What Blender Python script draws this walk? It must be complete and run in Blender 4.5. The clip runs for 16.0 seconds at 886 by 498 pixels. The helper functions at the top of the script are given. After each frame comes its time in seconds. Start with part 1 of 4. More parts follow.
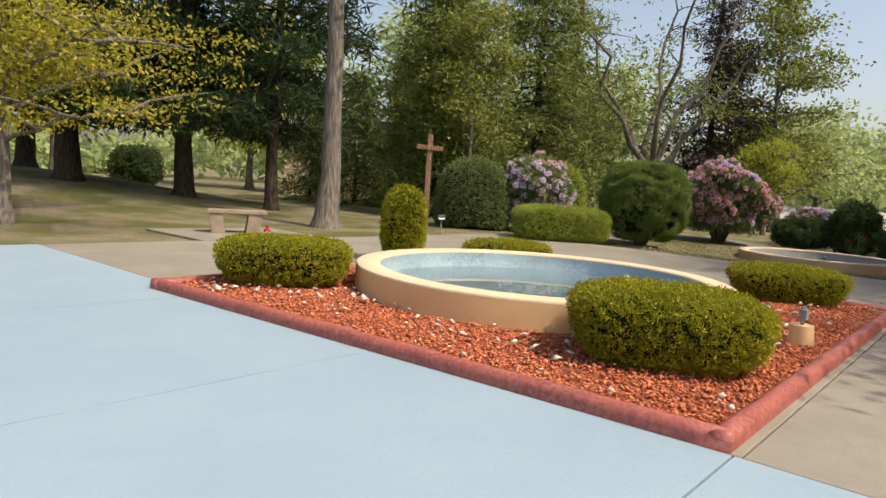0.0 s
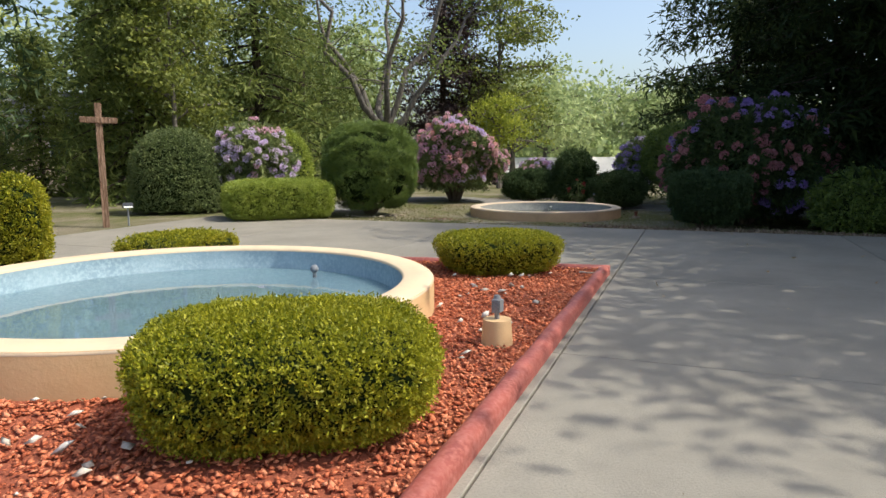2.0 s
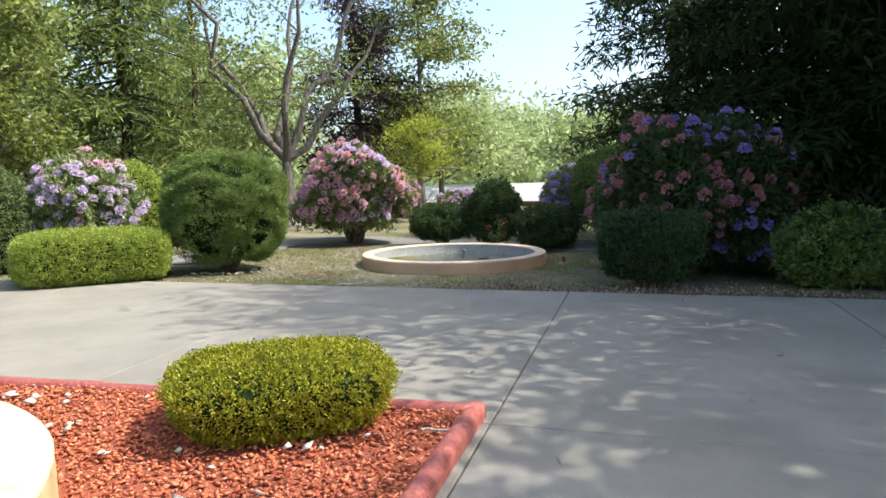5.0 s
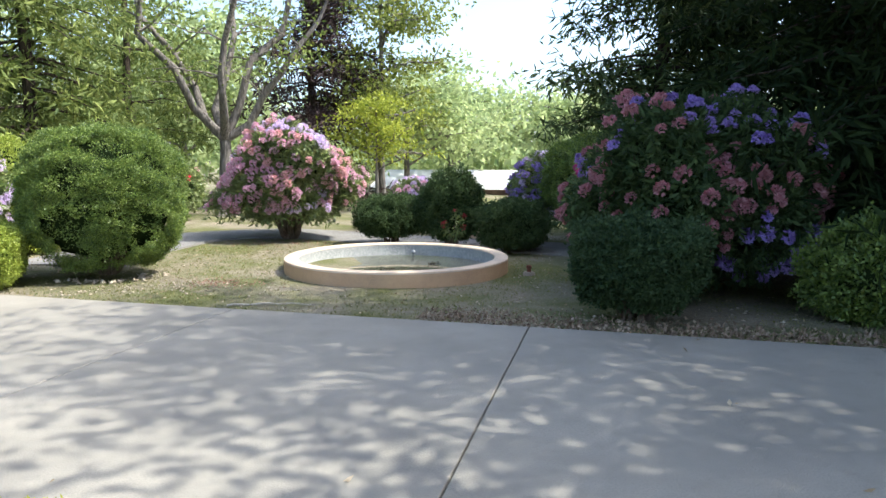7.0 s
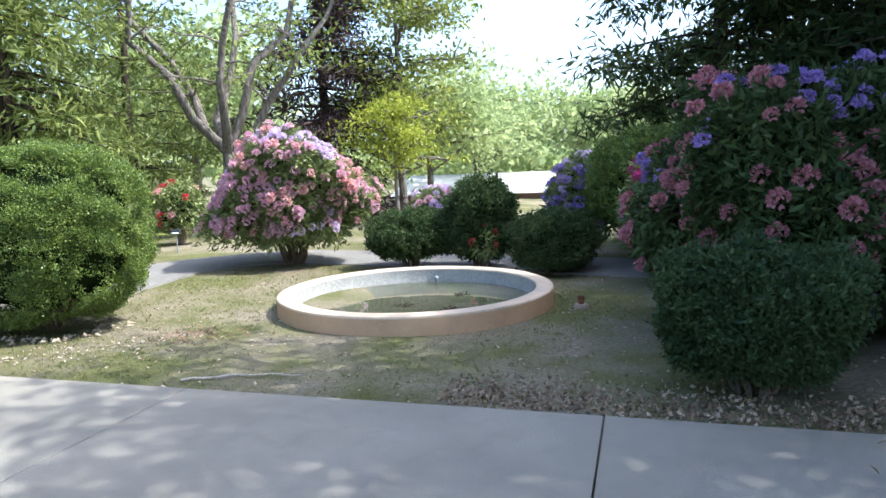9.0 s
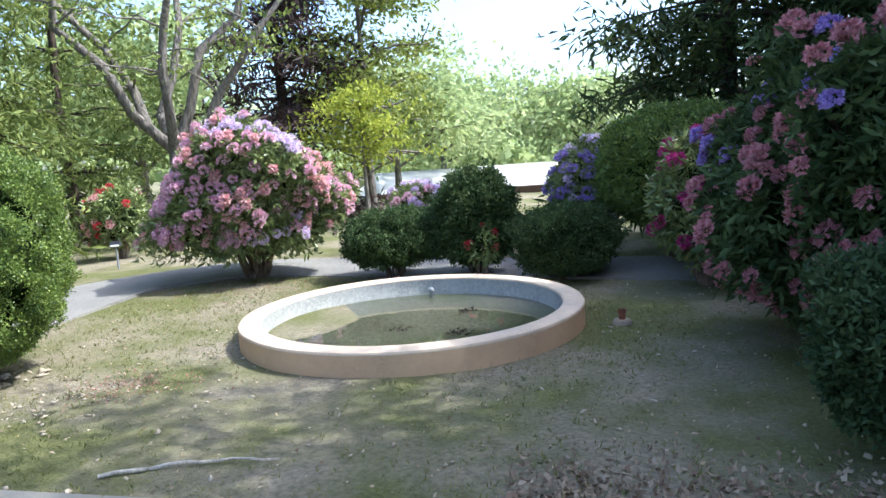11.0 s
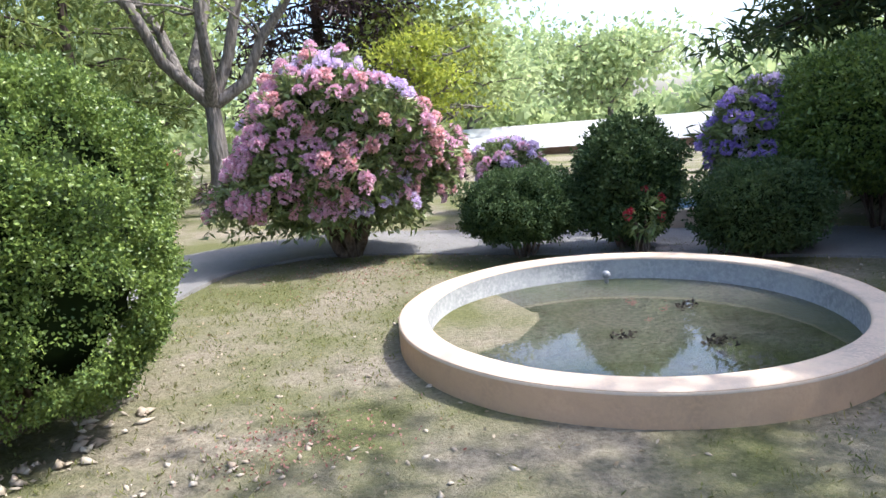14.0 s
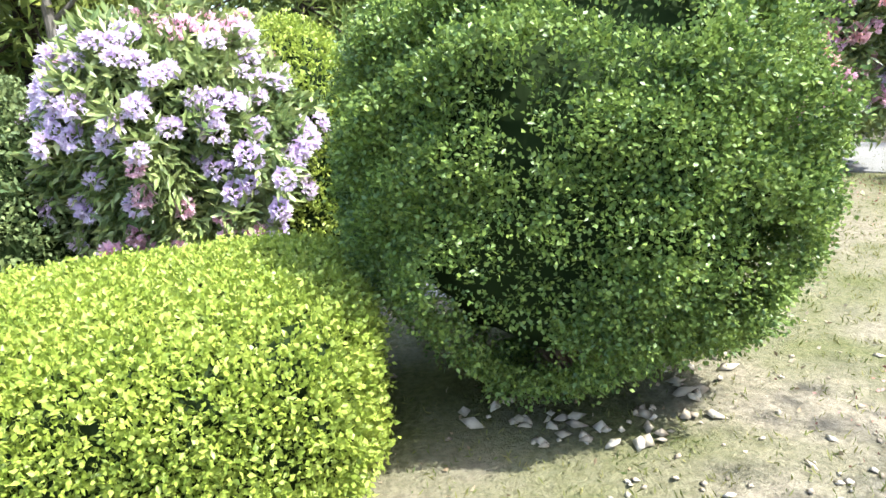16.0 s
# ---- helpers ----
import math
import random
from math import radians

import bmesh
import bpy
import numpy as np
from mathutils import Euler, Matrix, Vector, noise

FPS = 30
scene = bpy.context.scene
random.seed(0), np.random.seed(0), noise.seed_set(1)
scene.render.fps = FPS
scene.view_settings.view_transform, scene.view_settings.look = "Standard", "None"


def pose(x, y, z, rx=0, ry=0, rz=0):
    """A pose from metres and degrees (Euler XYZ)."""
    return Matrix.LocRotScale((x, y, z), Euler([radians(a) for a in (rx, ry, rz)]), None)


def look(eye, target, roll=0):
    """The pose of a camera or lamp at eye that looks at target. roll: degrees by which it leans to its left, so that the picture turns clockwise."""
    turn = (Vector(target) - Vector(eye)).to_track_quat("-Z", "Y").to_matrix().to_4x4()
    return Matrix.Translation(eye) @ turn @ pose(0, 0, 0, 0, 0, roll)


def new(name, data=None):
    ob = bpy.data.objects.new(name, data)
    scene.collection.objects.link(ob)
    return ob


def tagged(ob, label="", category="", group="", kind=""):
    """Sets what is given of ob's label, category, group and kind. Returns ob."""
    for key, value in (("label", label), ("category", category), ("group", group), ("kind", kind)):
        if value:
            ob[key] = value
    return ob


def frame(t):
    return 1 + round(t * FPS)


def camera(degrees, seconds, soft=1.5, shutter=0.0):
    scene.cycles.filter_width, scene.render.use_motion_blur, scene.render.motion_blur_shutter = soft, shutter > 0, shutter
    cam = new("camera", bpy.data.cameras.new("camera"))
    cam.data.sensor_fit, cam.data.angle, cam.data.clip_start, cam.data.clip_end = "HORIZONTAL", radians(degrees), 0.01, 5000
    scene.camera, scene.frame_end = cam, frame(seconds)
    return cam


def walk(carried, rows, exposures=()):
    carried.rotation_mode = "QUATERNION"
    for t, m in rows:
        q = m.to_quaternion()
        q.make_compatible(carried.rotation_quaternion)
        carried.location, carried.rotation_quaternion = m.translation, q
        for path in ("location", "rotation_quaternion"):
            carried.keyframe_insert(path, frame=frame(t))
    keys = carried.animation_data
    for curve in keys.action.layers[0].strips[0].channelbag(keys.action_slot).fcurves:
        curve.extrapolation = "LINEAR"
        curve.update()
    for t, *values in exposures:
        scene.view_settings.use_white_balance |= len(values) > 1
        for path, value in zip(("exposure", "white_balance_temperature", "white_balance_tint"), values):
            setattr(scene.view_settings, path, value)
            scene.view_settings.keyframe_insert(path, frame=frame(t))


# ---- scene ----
cam = camera(67.0, 16.0)
PATH = [
    (0, (0.562, 0.140, 1.327), (0.672, 2.127, 1.126), 3.9),
    (0.5, (0.966, 0.521, 1.325), (1.268, 2.476, 1.031), 3.0),
    (1, (1.335, 1.013, 1.358), (1.934, 2.907, 1.129), 2.3),
    (1.5, (1.674, 1.420, 1.358), (2.430, 3.259, 1.142), 2.6),
    (2, (2.073, 1.868, 1.397), (2.841, 3.694, 1.121), -0.3),
    (2.5, (2.525, 2.380, 1.405), (3.474, 4.119, 1.133), -1.8),
    (3, (2.983, 2.789, 1.409), (3.913, 4.525, 1.063), -1.6),
    (3.5, (3.418, 3.227, 1.432), (4.416, 4.926, 1.089), 0.0),
    (4, (3.808, 3.524, 1.448), (4.843, 5.207, 1.138), 1.0),
    (4.5, (4.244, 4.019, 1.490), (5.258, 5.704, 1.125), -1.8),
    (5, (4.688, 4.523, 1.606), (5.596, 6.293, 1.399), -1.3),
    (5.2, (4.855, 4.691, 1.663), (5.814, 6.424, 1.386), -1.1),
    (7.3, (6.640, 6.791, 1.685), (7.608, 8.523, 1.431), 0.1),
    (7.5, (6.793, 6.975, 1.691), (7.771, 8.694, 1.394), -0.5),
    (8, (7.046, 7.411, 1.676), (8.063, 9.110, 1.395), -0.9),
    (8.5, (7.287, 7.871, 1.713), (8.195, 9.633, 1.448), -0.9),
    (9, (7.504, 8.459, 1.763), (8.397, 10.231, 1.518), -2.3),
    (9.2, (7.561, 8.662, 1.756), (8.448, 10.431, 1.465), -2.8),
    (11.3, (7.981, 10.619, 1.674), (8.984, 12.331, 1.416), -4.2),
    (11.5, (8.012, 10.816, 1.678), (8.999, 12.523, 1.341), -4.1),
    (12, (8.071, 11.305, 1.648), (9.021, 13.022, 1.262), -2.6),
    (12.5, (8.046, 11.777, 1.626), (9.144, 13.395, 1.205), -3.2),
    (13, (7.937, 12.238, 1.628), (9.078, 13.834, 1.235), -4.0),
    (13.5, (7.680, 12.715, 1.594), (8.836, 14.302, 1.210), -3.5),
    (14, (7.328, 13.224, 1.625), (8.326, 14.919, 1.260), -4.5),
    (14.5, (6.981, 13.729, 1.629), (7.757, 15.531, 1.242), -4.8),
    (15, (6.556, 14.085, 1.647), (7.155, 15.930, 1.158), -4.3),
    (15.5, (6.125, 14.412, 1.678), (6.511, 16.307, 1.166), -4.5),
    (16, (5.707, 14.702, 1.735), (5.991, 16.596, 1.160), -6.1),
]
EXPOSURES = [(0, 0.55, 7600, 13), (1.5, 0.6, 6700, 8), (3.5, 0.82, 6350, 9), (5, 1.3, 6250, 8), (7.5, 1.7, 5950, 8), (9, 1.78, 5700, 9), (11.5, 1.7, 5550, 8), (13.5, 1.6, 5550, 10), (14.5, 1.68, 5850, 18), (15.2, 1.85, 5850, 13), (16, 2.3, 5750, 6)]
walk(cam, [(t, look(eye, target, roll)) for t, eye, target, roll in PATH], EXPOSURES)

# ---- light ----
SUN_AZ, SUN_EL = Vector((0.86, -0.50)).normalized(), radians(54)
world = bpy.data.worlds.new("sky")
scene.world = world
world.use_nodes = True
wn = world.node_tree.nodes
sky = wn.new("ShaderNodeTexSky")
sky.sky_type, sky.sun_disc = "NISHITA", False
sky.sun_elevation, sky.sun_rotation = SUN_EL, math.atan2(SUN_AZ.x, SUN_AZ.y)
sky.dust_density, sky.air_density, sky.ozone_density = 3.5, 1.0, 1.0
wn["Background"].inputs["Strength"].default_value = 0.15
world.node_tree.links.new(sky.outputs[0], wn["Background"].inputs["Color"])
sun = new("sun", bpy.data.lights.new("sun", "SUN"))
sun.data.energy, sun.data.angle, sun.data.color = 2.7, radians(0.6), (1.0, 0.94, 0.83)
toward = Vector((SUN_AZ.x * math.cos(SUN_EL), SUN_AZ.y * math.cos(SUN_EL), math.sin(SUN_EL)))
sun.matrix_world = look(toward * 60, (0, 0, 0))

# ---- materials ----
rng = np.random.default_rng(7)


def shader(name, rough=0.8, spec=0.3):
    m = bpy.data.materials.new(name)
    m.use_nodes = True
    b = m.node_tree.nodes["Principled BSDF"]
    b.inputs["Roughness"].default_value = rough
    b.inputs["Specular IOR Level"].default_value = spec
    return m, m.node_tree.nodes, m.node_tree.links, b


def noise_fac(n, l, scale, lo, hi, detail=6.0, coord="Object", rough=0.6):
    tc = n.new("ShaderNodeTexCoord")
    t = n.new("ShaderNodeTexNoise")
    t.inputs["Scale"].default_value, t.inputs["Detail"].default_value, t.inputs["Roughness"].default_value = scale, detail, rough
    l.new(tc.outputs[coord], t.inputs["Vector"])
    r = n.new("ShaderNodeMapRange")
    r.inputs["From Min"].default_value, r.inputs["From Max"].default_value = lo, hi
    l.new(t.outputs["Fac"], r.inputs["Value"])
    return r.outputs["Result"]


def mix(n, l, fac, a, b):
    m = n.new("ShaderNodeMix")
    m.data_type = "RGBA"
    for sock, v in ((m.inputs["Factor"], fac), (m.inputs[6], a), (m.inputs[7], b)):
        if isinstance(v, (int, float)):
            sock.default_value = v
        elif isinstance(v, tuple):
            sock.default_value = (*v, 1)
        else:
            l.new(v, sock)
    return m.outputs[2]


def bump(n, l, b, height, strength, dist):
    k = n.new("ShaderNodeBump")
    k.inputs["Strength"].default_value, k.inputs["Distance"].default_value = strength, dist
    l.new(height, k.inputs["Height"])
    l.new(k.outputs[0], b.inputs["Normal"])


def surface(name, base, stain, grain_col, rough=0.85, stain_scale=0.8, grain=60.0, relief=0.004, spec=0.3, world_coord=False):
    """Base colour with broad stains and a fine grain, and a slight relief."""
    m, n, l, b = shader(name, rough, spec)
    c = "Generated" if world_coord else "Object"
    f1 = noise_fac(n, l, stain_scale, 0.40, 0.68, 8.0)
    f2 = noise_fac(n, l, grain, 0.42, 0.66, 4.0)
    f3 = noise_fac(n, l, stain_scale * 6, 0.52, 0.75, 6.0)
    c1 = mix(n, l, f1, base, stain)
    c2 = mix(n, l, f2, c1, grain_col)
    dull = n.new("ShaderNodeMath")
    dull.operation = "MULTIPLY"
    dull.inputs[1].default_value = 0.5
    l.new(f3, dull.inputs[0])
    l.new(mix(n, l, dull.outputs[0], c2, stain), b.inputs["Base Color"])
    bump(n, l, b, f2, 0.5, relief)
    return m


def leafy(name, dark, mid, light, rough=0.5, glow=0.35, spec=0.35, patch=1.2):
    """Leaves: colour by leaf and by patch, with light coming through them."""
    m, n, l, b = shader(name, rough, spec)
    g = n.new("ShaderNodeNewGeometry")
    r = n.new("ShaderNodeValToRGB")
    e = r.color_ramp.elements
    e[0].color, e[1].color = (*dark, 1), (*light, 1)
    e.new(0.5).color = (*mid, 1)
    l.new(g.outputs["Random Per Island"], r.inputs["Fac"])
    f = noise_fac(n, l, patch, 0.40, 0.66, 4.0)
    half = n.new("ShaderNodeMath")
    half.operation = "MULTIPLY"
    half.inputs[1].default_value = 0.55
    l.new(f, half.inputs[0])
    c = mix(n, l, half.outputs[0], r.outputs[0], light)
    l.new(c, b.inputs["Base Color"])
    t = n.new("ShaderNodeBsdfTranslucent")
    l.new(c, t.inputs["Color"])
    s = n.new("ShaderNodeMixShader")
    s.inputs[0].default_value = glow
    l.new(b.outputs[0], s.inputs[1])
    l.new(t.outputs[0], s.inputs[2])
    l.new(s.outputs[0], n["Material Output"].inputs["Surface"])
    return m


def bark_material(name, a, b_, scale=9.0):
    m, n, l, b = shader(name, 0.95, 0.1)
    tc = n.new("ShaderNodeTexCoord")
    mp = n.new("ShaderNodeMapping")
    mp.inputs["Scale"].default_value = (scale, scale, scale * 0.18)
    l.new(tc.outputs["Object"], mp.inputs["Vector"])
    t = n.new("ShaderNodeTexNoise")
    t.inputs["Scale"].default_value, t.inputs["Detail"].default_value = 2.0, 8.0
    l.new(mp.outputs[0], t.inputs["Vector"])
    r = n.new("ShaderNodeMapRange")
    r.inputs["From Min"].default_value, r.inputs["From Max"].default_value = 0.35, 0.65
    l.new(t.outputs["Fac"], r.inputs["Value"])
    l.new(mix(n, l, r.outputs[0], a, b_), b.inputs["Base Color"])
    bump(n, l, b, r.outputs[0], 0.8, 0.02)
    return m


def pieces_material(name, colours, rough=0.9):
    """Loose bits: each island takes its own colour."""
    m, n, l, b = shader(name, rough, 0.25)
    g = n.new("ShaderNodeNewGeometry")
    r = n.new("ShaderNodeValToRGB")
    e = r.color_ramp.elements
    e[0].color, e[1].color = (*colours[0], 1), (*colours[-1], 1)
    for k, c in enumerate(colours[1:-1], 1):
        e.new(k / (len(colours) - 1)).color = (*c, 1)
    l.new(g.outputs["Random Per Island"], r.inputs["Fac"])
    f = noise_fac(n, l, 90.0, 0.4, 0.7, 3.0)
    half = n.new("ShaderNodeMath")
    half.operation = "MULTIPLY"
    half.inputs[1].default_value = 0.35
    l.new(f, half.inputs[0])
    l.new(mix(n, l, half.outputs[0], r.outputs[0], colours[0]), b.inputs["Base Color"])
    return m


M_CONCRETE = surface("concrete", (0.295, 0.272, 0.225), (0.195, 0.182, 0.152), (0.245, 0.225, 0.188), 0.8, 0.7, 70, 0.003)
M_BLUE = surface("blue_paint", (0.275, 0.385, 0.465), (0.225, 0.33, 0.41), (0.255, 0.36, 0.44), 0.6, 0.6, 50, 0.0015)
M_KERB = surface("red_paint", (0.34, 0.085, 0.065), (0.22, 0.055, 0.045), (0.42, 0.15, 0.12), 0.55, 2.5, 30, 0.0012, 0.4)
M_BUFF = surface("buff_paint", (0.72, 0.49, 0.26), (0.62, 0.40, 0.20), (0.68, 0.46, 0.24), 0.8, 1.6, 40, 0.0012)
M_RIM = surface("rim_paint", (0.74, 0.57, 0.38), (0.60, 0.48, 0.34), (0.70, 0.54, 0.36), 0.75, 2.0, 45, 0.0012)
M_BUFF_OLD = surface("old_buff_paint", (0.56, 0.37, 0.22), (0.42, 0.28, 0.17), (0.52, 0.34, 0.20), 0.85, 2.0, 40, 0.0012)
M_RIM_OLD = surface("old_rim", (0.70, 0.55, 0.39), (0.44, 0.37, 0.29), (0.62, 0.49, 0.36), 0.85, 1.8, 50, 0.0012)
M_POOL = surface("pool_blue", (0.29, 0.405, 0.46), (0.20, 0.30, 0.36), (0.34, 0.45, 0.50), 0.6, 1.5, 25, 0.002)
M_POOL_GREY = surface("pool_grey", (0.33, 0.335, 0.32), (0.21, 0.22, 0.215), (0.38, 0.38, 0.355), 0.8, 2.2, 25, 0.001)
M_GRAVEL_BED = surface("red_soil", (0.30, 0.085, 0.045), (0.18, 0.05, 0.03), (0.40, 0.12, 0.06), 0.95, 3.0, 60, 0.01)
M_CHIPS = pieces_material("red_chips", [(0.30, 0.075, 0.035), (0.50, 0.14, 0.065), (0.64, 0.21, 0.10), (0.72, 0.29, 0.16)])
M_PEBBLE = pieces_material("pale_pebbles", [(0.42, 0.36, 0.30), (0.62, 0.55, 0.46), (0.75, 0.70, 0.62)])
M_PATH = surface("path_asphalt", (0.20, 0.19, 0.175), (0.14, 0.135, 0.125), (0.25, 0.24, 0.22), 0.9, 1.2, 90, 0.004)
M_BARK = bark_material("grey_bark", (0.10, 0.088, 0.075), (0.23, 0.205, 0.18))
M_BARK_BROWN = bark_material("brown_bark", (0.09, 0.065, 0.05), (0.22, 0.17, 0.13))
M_BARK_DARK = bark_material("dark_bark", (0.035, 0.028, 0.022), (0.09, 0.07, 0.055))
M_WOOD = bark_material("weathered_wood", (0.17, 0.10, 0.065), (0.30, 0.20, 0.14), 14)
M_STONE = surface("bench_stone", (0.34, 0.27, 0.20), (0.22, 0.17, 0.13), (0.30, 0.24, 0.18), 0.9, 4.0, 50, 0.006)
# near-black colour that paints the shade deep inside shrubs
M_INNER_SHADE = leafy("shade_core", (0.012, 0.02, 0.006), (0.015, 0.025, 0.008), (0.02, 0.03, 0.01), 0.95, 0.0, 0.05)
M_YEW = leafy("clipped_yew_leaves", (0.10, 0.13, 0.008), (0.26, 0.27, 0.014), (0.46, 0.43, 0.03), 0.5, 0.35)
M_BOX = leafy("box_leaves", (0.16, 0.22, 0.03), (0.27, 0.34, 0.045), (0.42, 0.48, 0.09), 0.42, 0.35, 0.4, 5.0)
M_BUSH = leafy("privet_leaves", (0.055, 0.10, 0.03), (0.115, 0.18, 0.04), (0.27, 0.35, 0.075), 0.40, 0.32, 0.4, 8.0)
M_DOME = leafy("dome_leaves", (0.07, 0.11, 0.04), (0.12, 0.16, 0.055), (0.19, 0.23, 0.08), 0.6, 0.25)
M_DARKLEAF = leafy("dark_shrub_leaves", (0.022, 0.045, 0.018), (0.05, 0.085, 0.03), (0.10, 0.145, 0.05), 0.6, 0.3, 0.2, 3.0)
M_TANSTONE = pieces_material("tan_stones", [(0.30, 0.24, 0.17), (0.44, 0.37, 0.27), (0.56, 0.49, 0.38)])
M_RHODLEAF = leafy("rhododendron_leaves", (0.07, 0.11, 0.035), (0.16, 0.22, 0.065), (0.32, 0.36, 0.13), 0.35, 0.25, 0.5)
M_FIR = leafy("fir_needles", (0.07, 0.11, 0.03), (0.14, 0.19, 0.05), (0.27, 0.31, 0.08), 0.7, 0.42)
M_PINE = leafy("pine_needles", (0.022, 0.05, 0.020), (0.04, 0.075, 0.028), (0.075, 0.115, 0.04), 0.7, 0.3)
M_GREEN = leafy("fresh_leaves", (0.14, 0.19, 0.03), (0.27, 0.32, 0.04), (0.45, 0.48, 0.07), 0.5, 0.5)
M_MIDGREEN = leafy("sunlit_tree_leaves", (0.07, 0.10, 0.03), (0.15, 0.19, 0.045), (0.32, 0.35, 0.07), 0.5, 0.45)
M_DOGWOOD = leafy("dogwood_leaves", (0.20, 0.21, 0.02), (0.36, 0.34, 0.035), (0.52, 0.46, 0.07), 0.5, 0.5)
# greens washed out to put the paleness of distance into the leaves
M_PALE = leafy("distance_paled_leaves", (0.20, 0.28, 0.12), (0.34, 0.42, 0.18), (0.50, 0.56, 0.26), 0.6, 0.5, 0.3, 0.4)
# leaf colour taken near black so the trees' shaded side is painted in
M_TREE_SHADE = leafy("shade_darkened_leaves", (0.008, 0.016, 0.007), (0.015, 0.028, 0.010), (0.035, 0.052, 0.016), 0.8, 0.15, 0.08)
# lighter copy for the sunnier evergreen, with less shade in its greens
M_SHADEGREEN = leafy("part_shaded_leaves", (0.022, 0.04, 0.018), (0.05, 0.08, 0.03), (0.13, 0.165, 0.05), 0.6, 0.3, 0.2)
M_PURPLETREE = leafy("purple_leaves", (0.03, 0.018, 0.018), (0.05, 0.03, 0.03), (0.09, 0.055, 0.05), 0.6, 0.2)
M_PINK = leafy("pink_petals", (0.70, 0.34, 0.48), (0.84, 0.52, 0.64), (0.92, 0.74, 0.80), 0.6, 0.4, 0.2, 2.5)
M_SALMON = leafy("salmon_petals", (0.66, 0.30, 0.32), (0.82, 0.48, 0.48), (0.90, 0.66, 0.66), 0.6, 0.4, 0.2, 2.5)
# M_SALMON darkened, for petals that stand in shade
M_SHADED_SALMON = leafy("shaded_salmon_petals", (0.36, 0.12, 0.15), (0.52, 0.22, 0.24), (0.64, 0.36, 0.40), 0.6, 0.35, 0.2, 2.5)
M_MAUVE = leafy("mauve_petals", (0.62, 0.46, 0.72), (0.80, 0.66, 0.85), (0.92, 0.84, 0.93), 0.6, 0.4, 0.2, 2.5)
M_VIOLET = leafy("violet_petals", (0.22, 0.14, 0.46), (0.36, 0.25, 0.62), (0.54, 0.42, 0.76), 0.6, 0.35, 0.2, 2.5)
M_RED = leafy("red_petals", (0.45, 0.02, 0.05), (0.66, 0.06, 0.09), (0.80, 0.16, 0.18), 0.6, 0.3, 0.2, 2.5)
M_MAGENTA = leafy("magenta_petals", (0.35, 0.02, 0.14), (0.52, 0.05, 0.24), (0.66, 0.14, 0.36), 0.6, 0.3, 0.2, 2.5)
M_METAL = surface("grey_metal", (0.22, 0.23, 0.24), (0.14, 0.15, 0.16), (0.28, 0.29, 0.30), 0.45, 6.0, 80, 0.001, 0.5)
M_BLACK = surface("dark_plastic", (0.03, 0.035, 0.045), (0.02, 0.02, 0.025), (0.05, 0.055, 0.065), 0.4, 6.0, 80, 0.001, 0.5)
M_RUST = surface("rusty_pipe", (0.20, 0.07, 0.045), (0.11, 0.04, 0.03), (0.28, 0.11, 0.06), 0.9, 12.0, 80, 0.002)
M_WHITE = surface("white_paint", (0.80, 0.80, 0.78), (0.70, 0.70, 0.68), (0.78, 0.78, 0.76), 0.7, 1.0, 30, 0.002)
M_BRICK = surface("brown_brick", (0.30, 0.19, 0.14), (0.22, 0.14, 0.11), (0.34, 0.23, 0.17), 0.9, 2.0, 30, 0.004)
M_ROOF = surface("grey_roof", (0.30, 0.30, 0.30), (0.2, 0.2, 0.2), (0.34, 0.34, 0.33), 0.9, 2.0, 30, 0.004)
M_GRASSBLADE = leafy("grass_blades", (0.07, 0.10, 0.02), (0.13, 0.15, 0.035), (0.24, 0.22, 0.07), 0.7, 0.3)
M_LITTER = pieces_material("leaf_litter", [(0.24, 0.17, 0.10), (0.36, 0.28, 0.17), (0.50, 0.42, 0.30)])
M_PETALFALL = pieces_material("fallen_petals", [(0.26, 0.11, 0.08), (0.36, 0.18, 0.14), (0.46, 0.30, 0.25)])

M_BARKLITTER = pieces_material("bark_litter", [(0.13, 0.09, 0.06), (0.24, 0.17, 0.115), (0.38, 0.30, 0.215)])
M_SODDEN = pieces_material("sodden_leaves", [(0.025, 0.022, 0.016), (0.05, 0.042, 0.03), (0.08, 0.065, 0.04)])
M_ROOT = bark_material("bleached_wood", (0.34, 0.30, 0.25), (0.52, 0.47, 0.40), 14)

m, n, l, b = shader("water", 0.02, 0.5)
b.inputs["Transmission Weight"].default_value = 1.0
b.inputs["IOR"].default_value = 1.33
b.inputs["Base Color"].default_value = (0.80, 0.92, 0.93, 1)
bump(n, l, b, noise_fac(n, l, 3.0, 0.3, 0.7, 2.0), 0.05, 0.01)
M_WATER = m
m, n, l, b = shader("window_glass", 0.05, 0.6)
b.inputs["Base Color"].default_value = (0.05, 0.07, 0.09, 1)
M_PANE = m

# lawn: worn grass over pale dirt, greener in patches
m, n, l, b = shader("lawn", 0.95, 0.1)
grass = mix(n, l, noise_fac(n, l, 30.0, 0.35, 0.7, 5.0), (0.095, 0.105, 0.04), (0.17, 0.165, 0.07))
dirt = mix(n, l, noise_fac(n, l, 22.0, 0.4, 0.65, 7.0), (0.28, 0.245, 0.175), (0.165, 0.14, 0.10))
patch = noise_fac(n, l, 0.55, 0.42, 0.60, 7.0)
l.new(mix(n, l, patch, grass, dirt), b.inputs["Base Color"])
bump(n, l, b, noise_fac(n, l, 45.0, 0.3, 0.7, 6.0), 0.7, 0.02)
M_LAWN = m


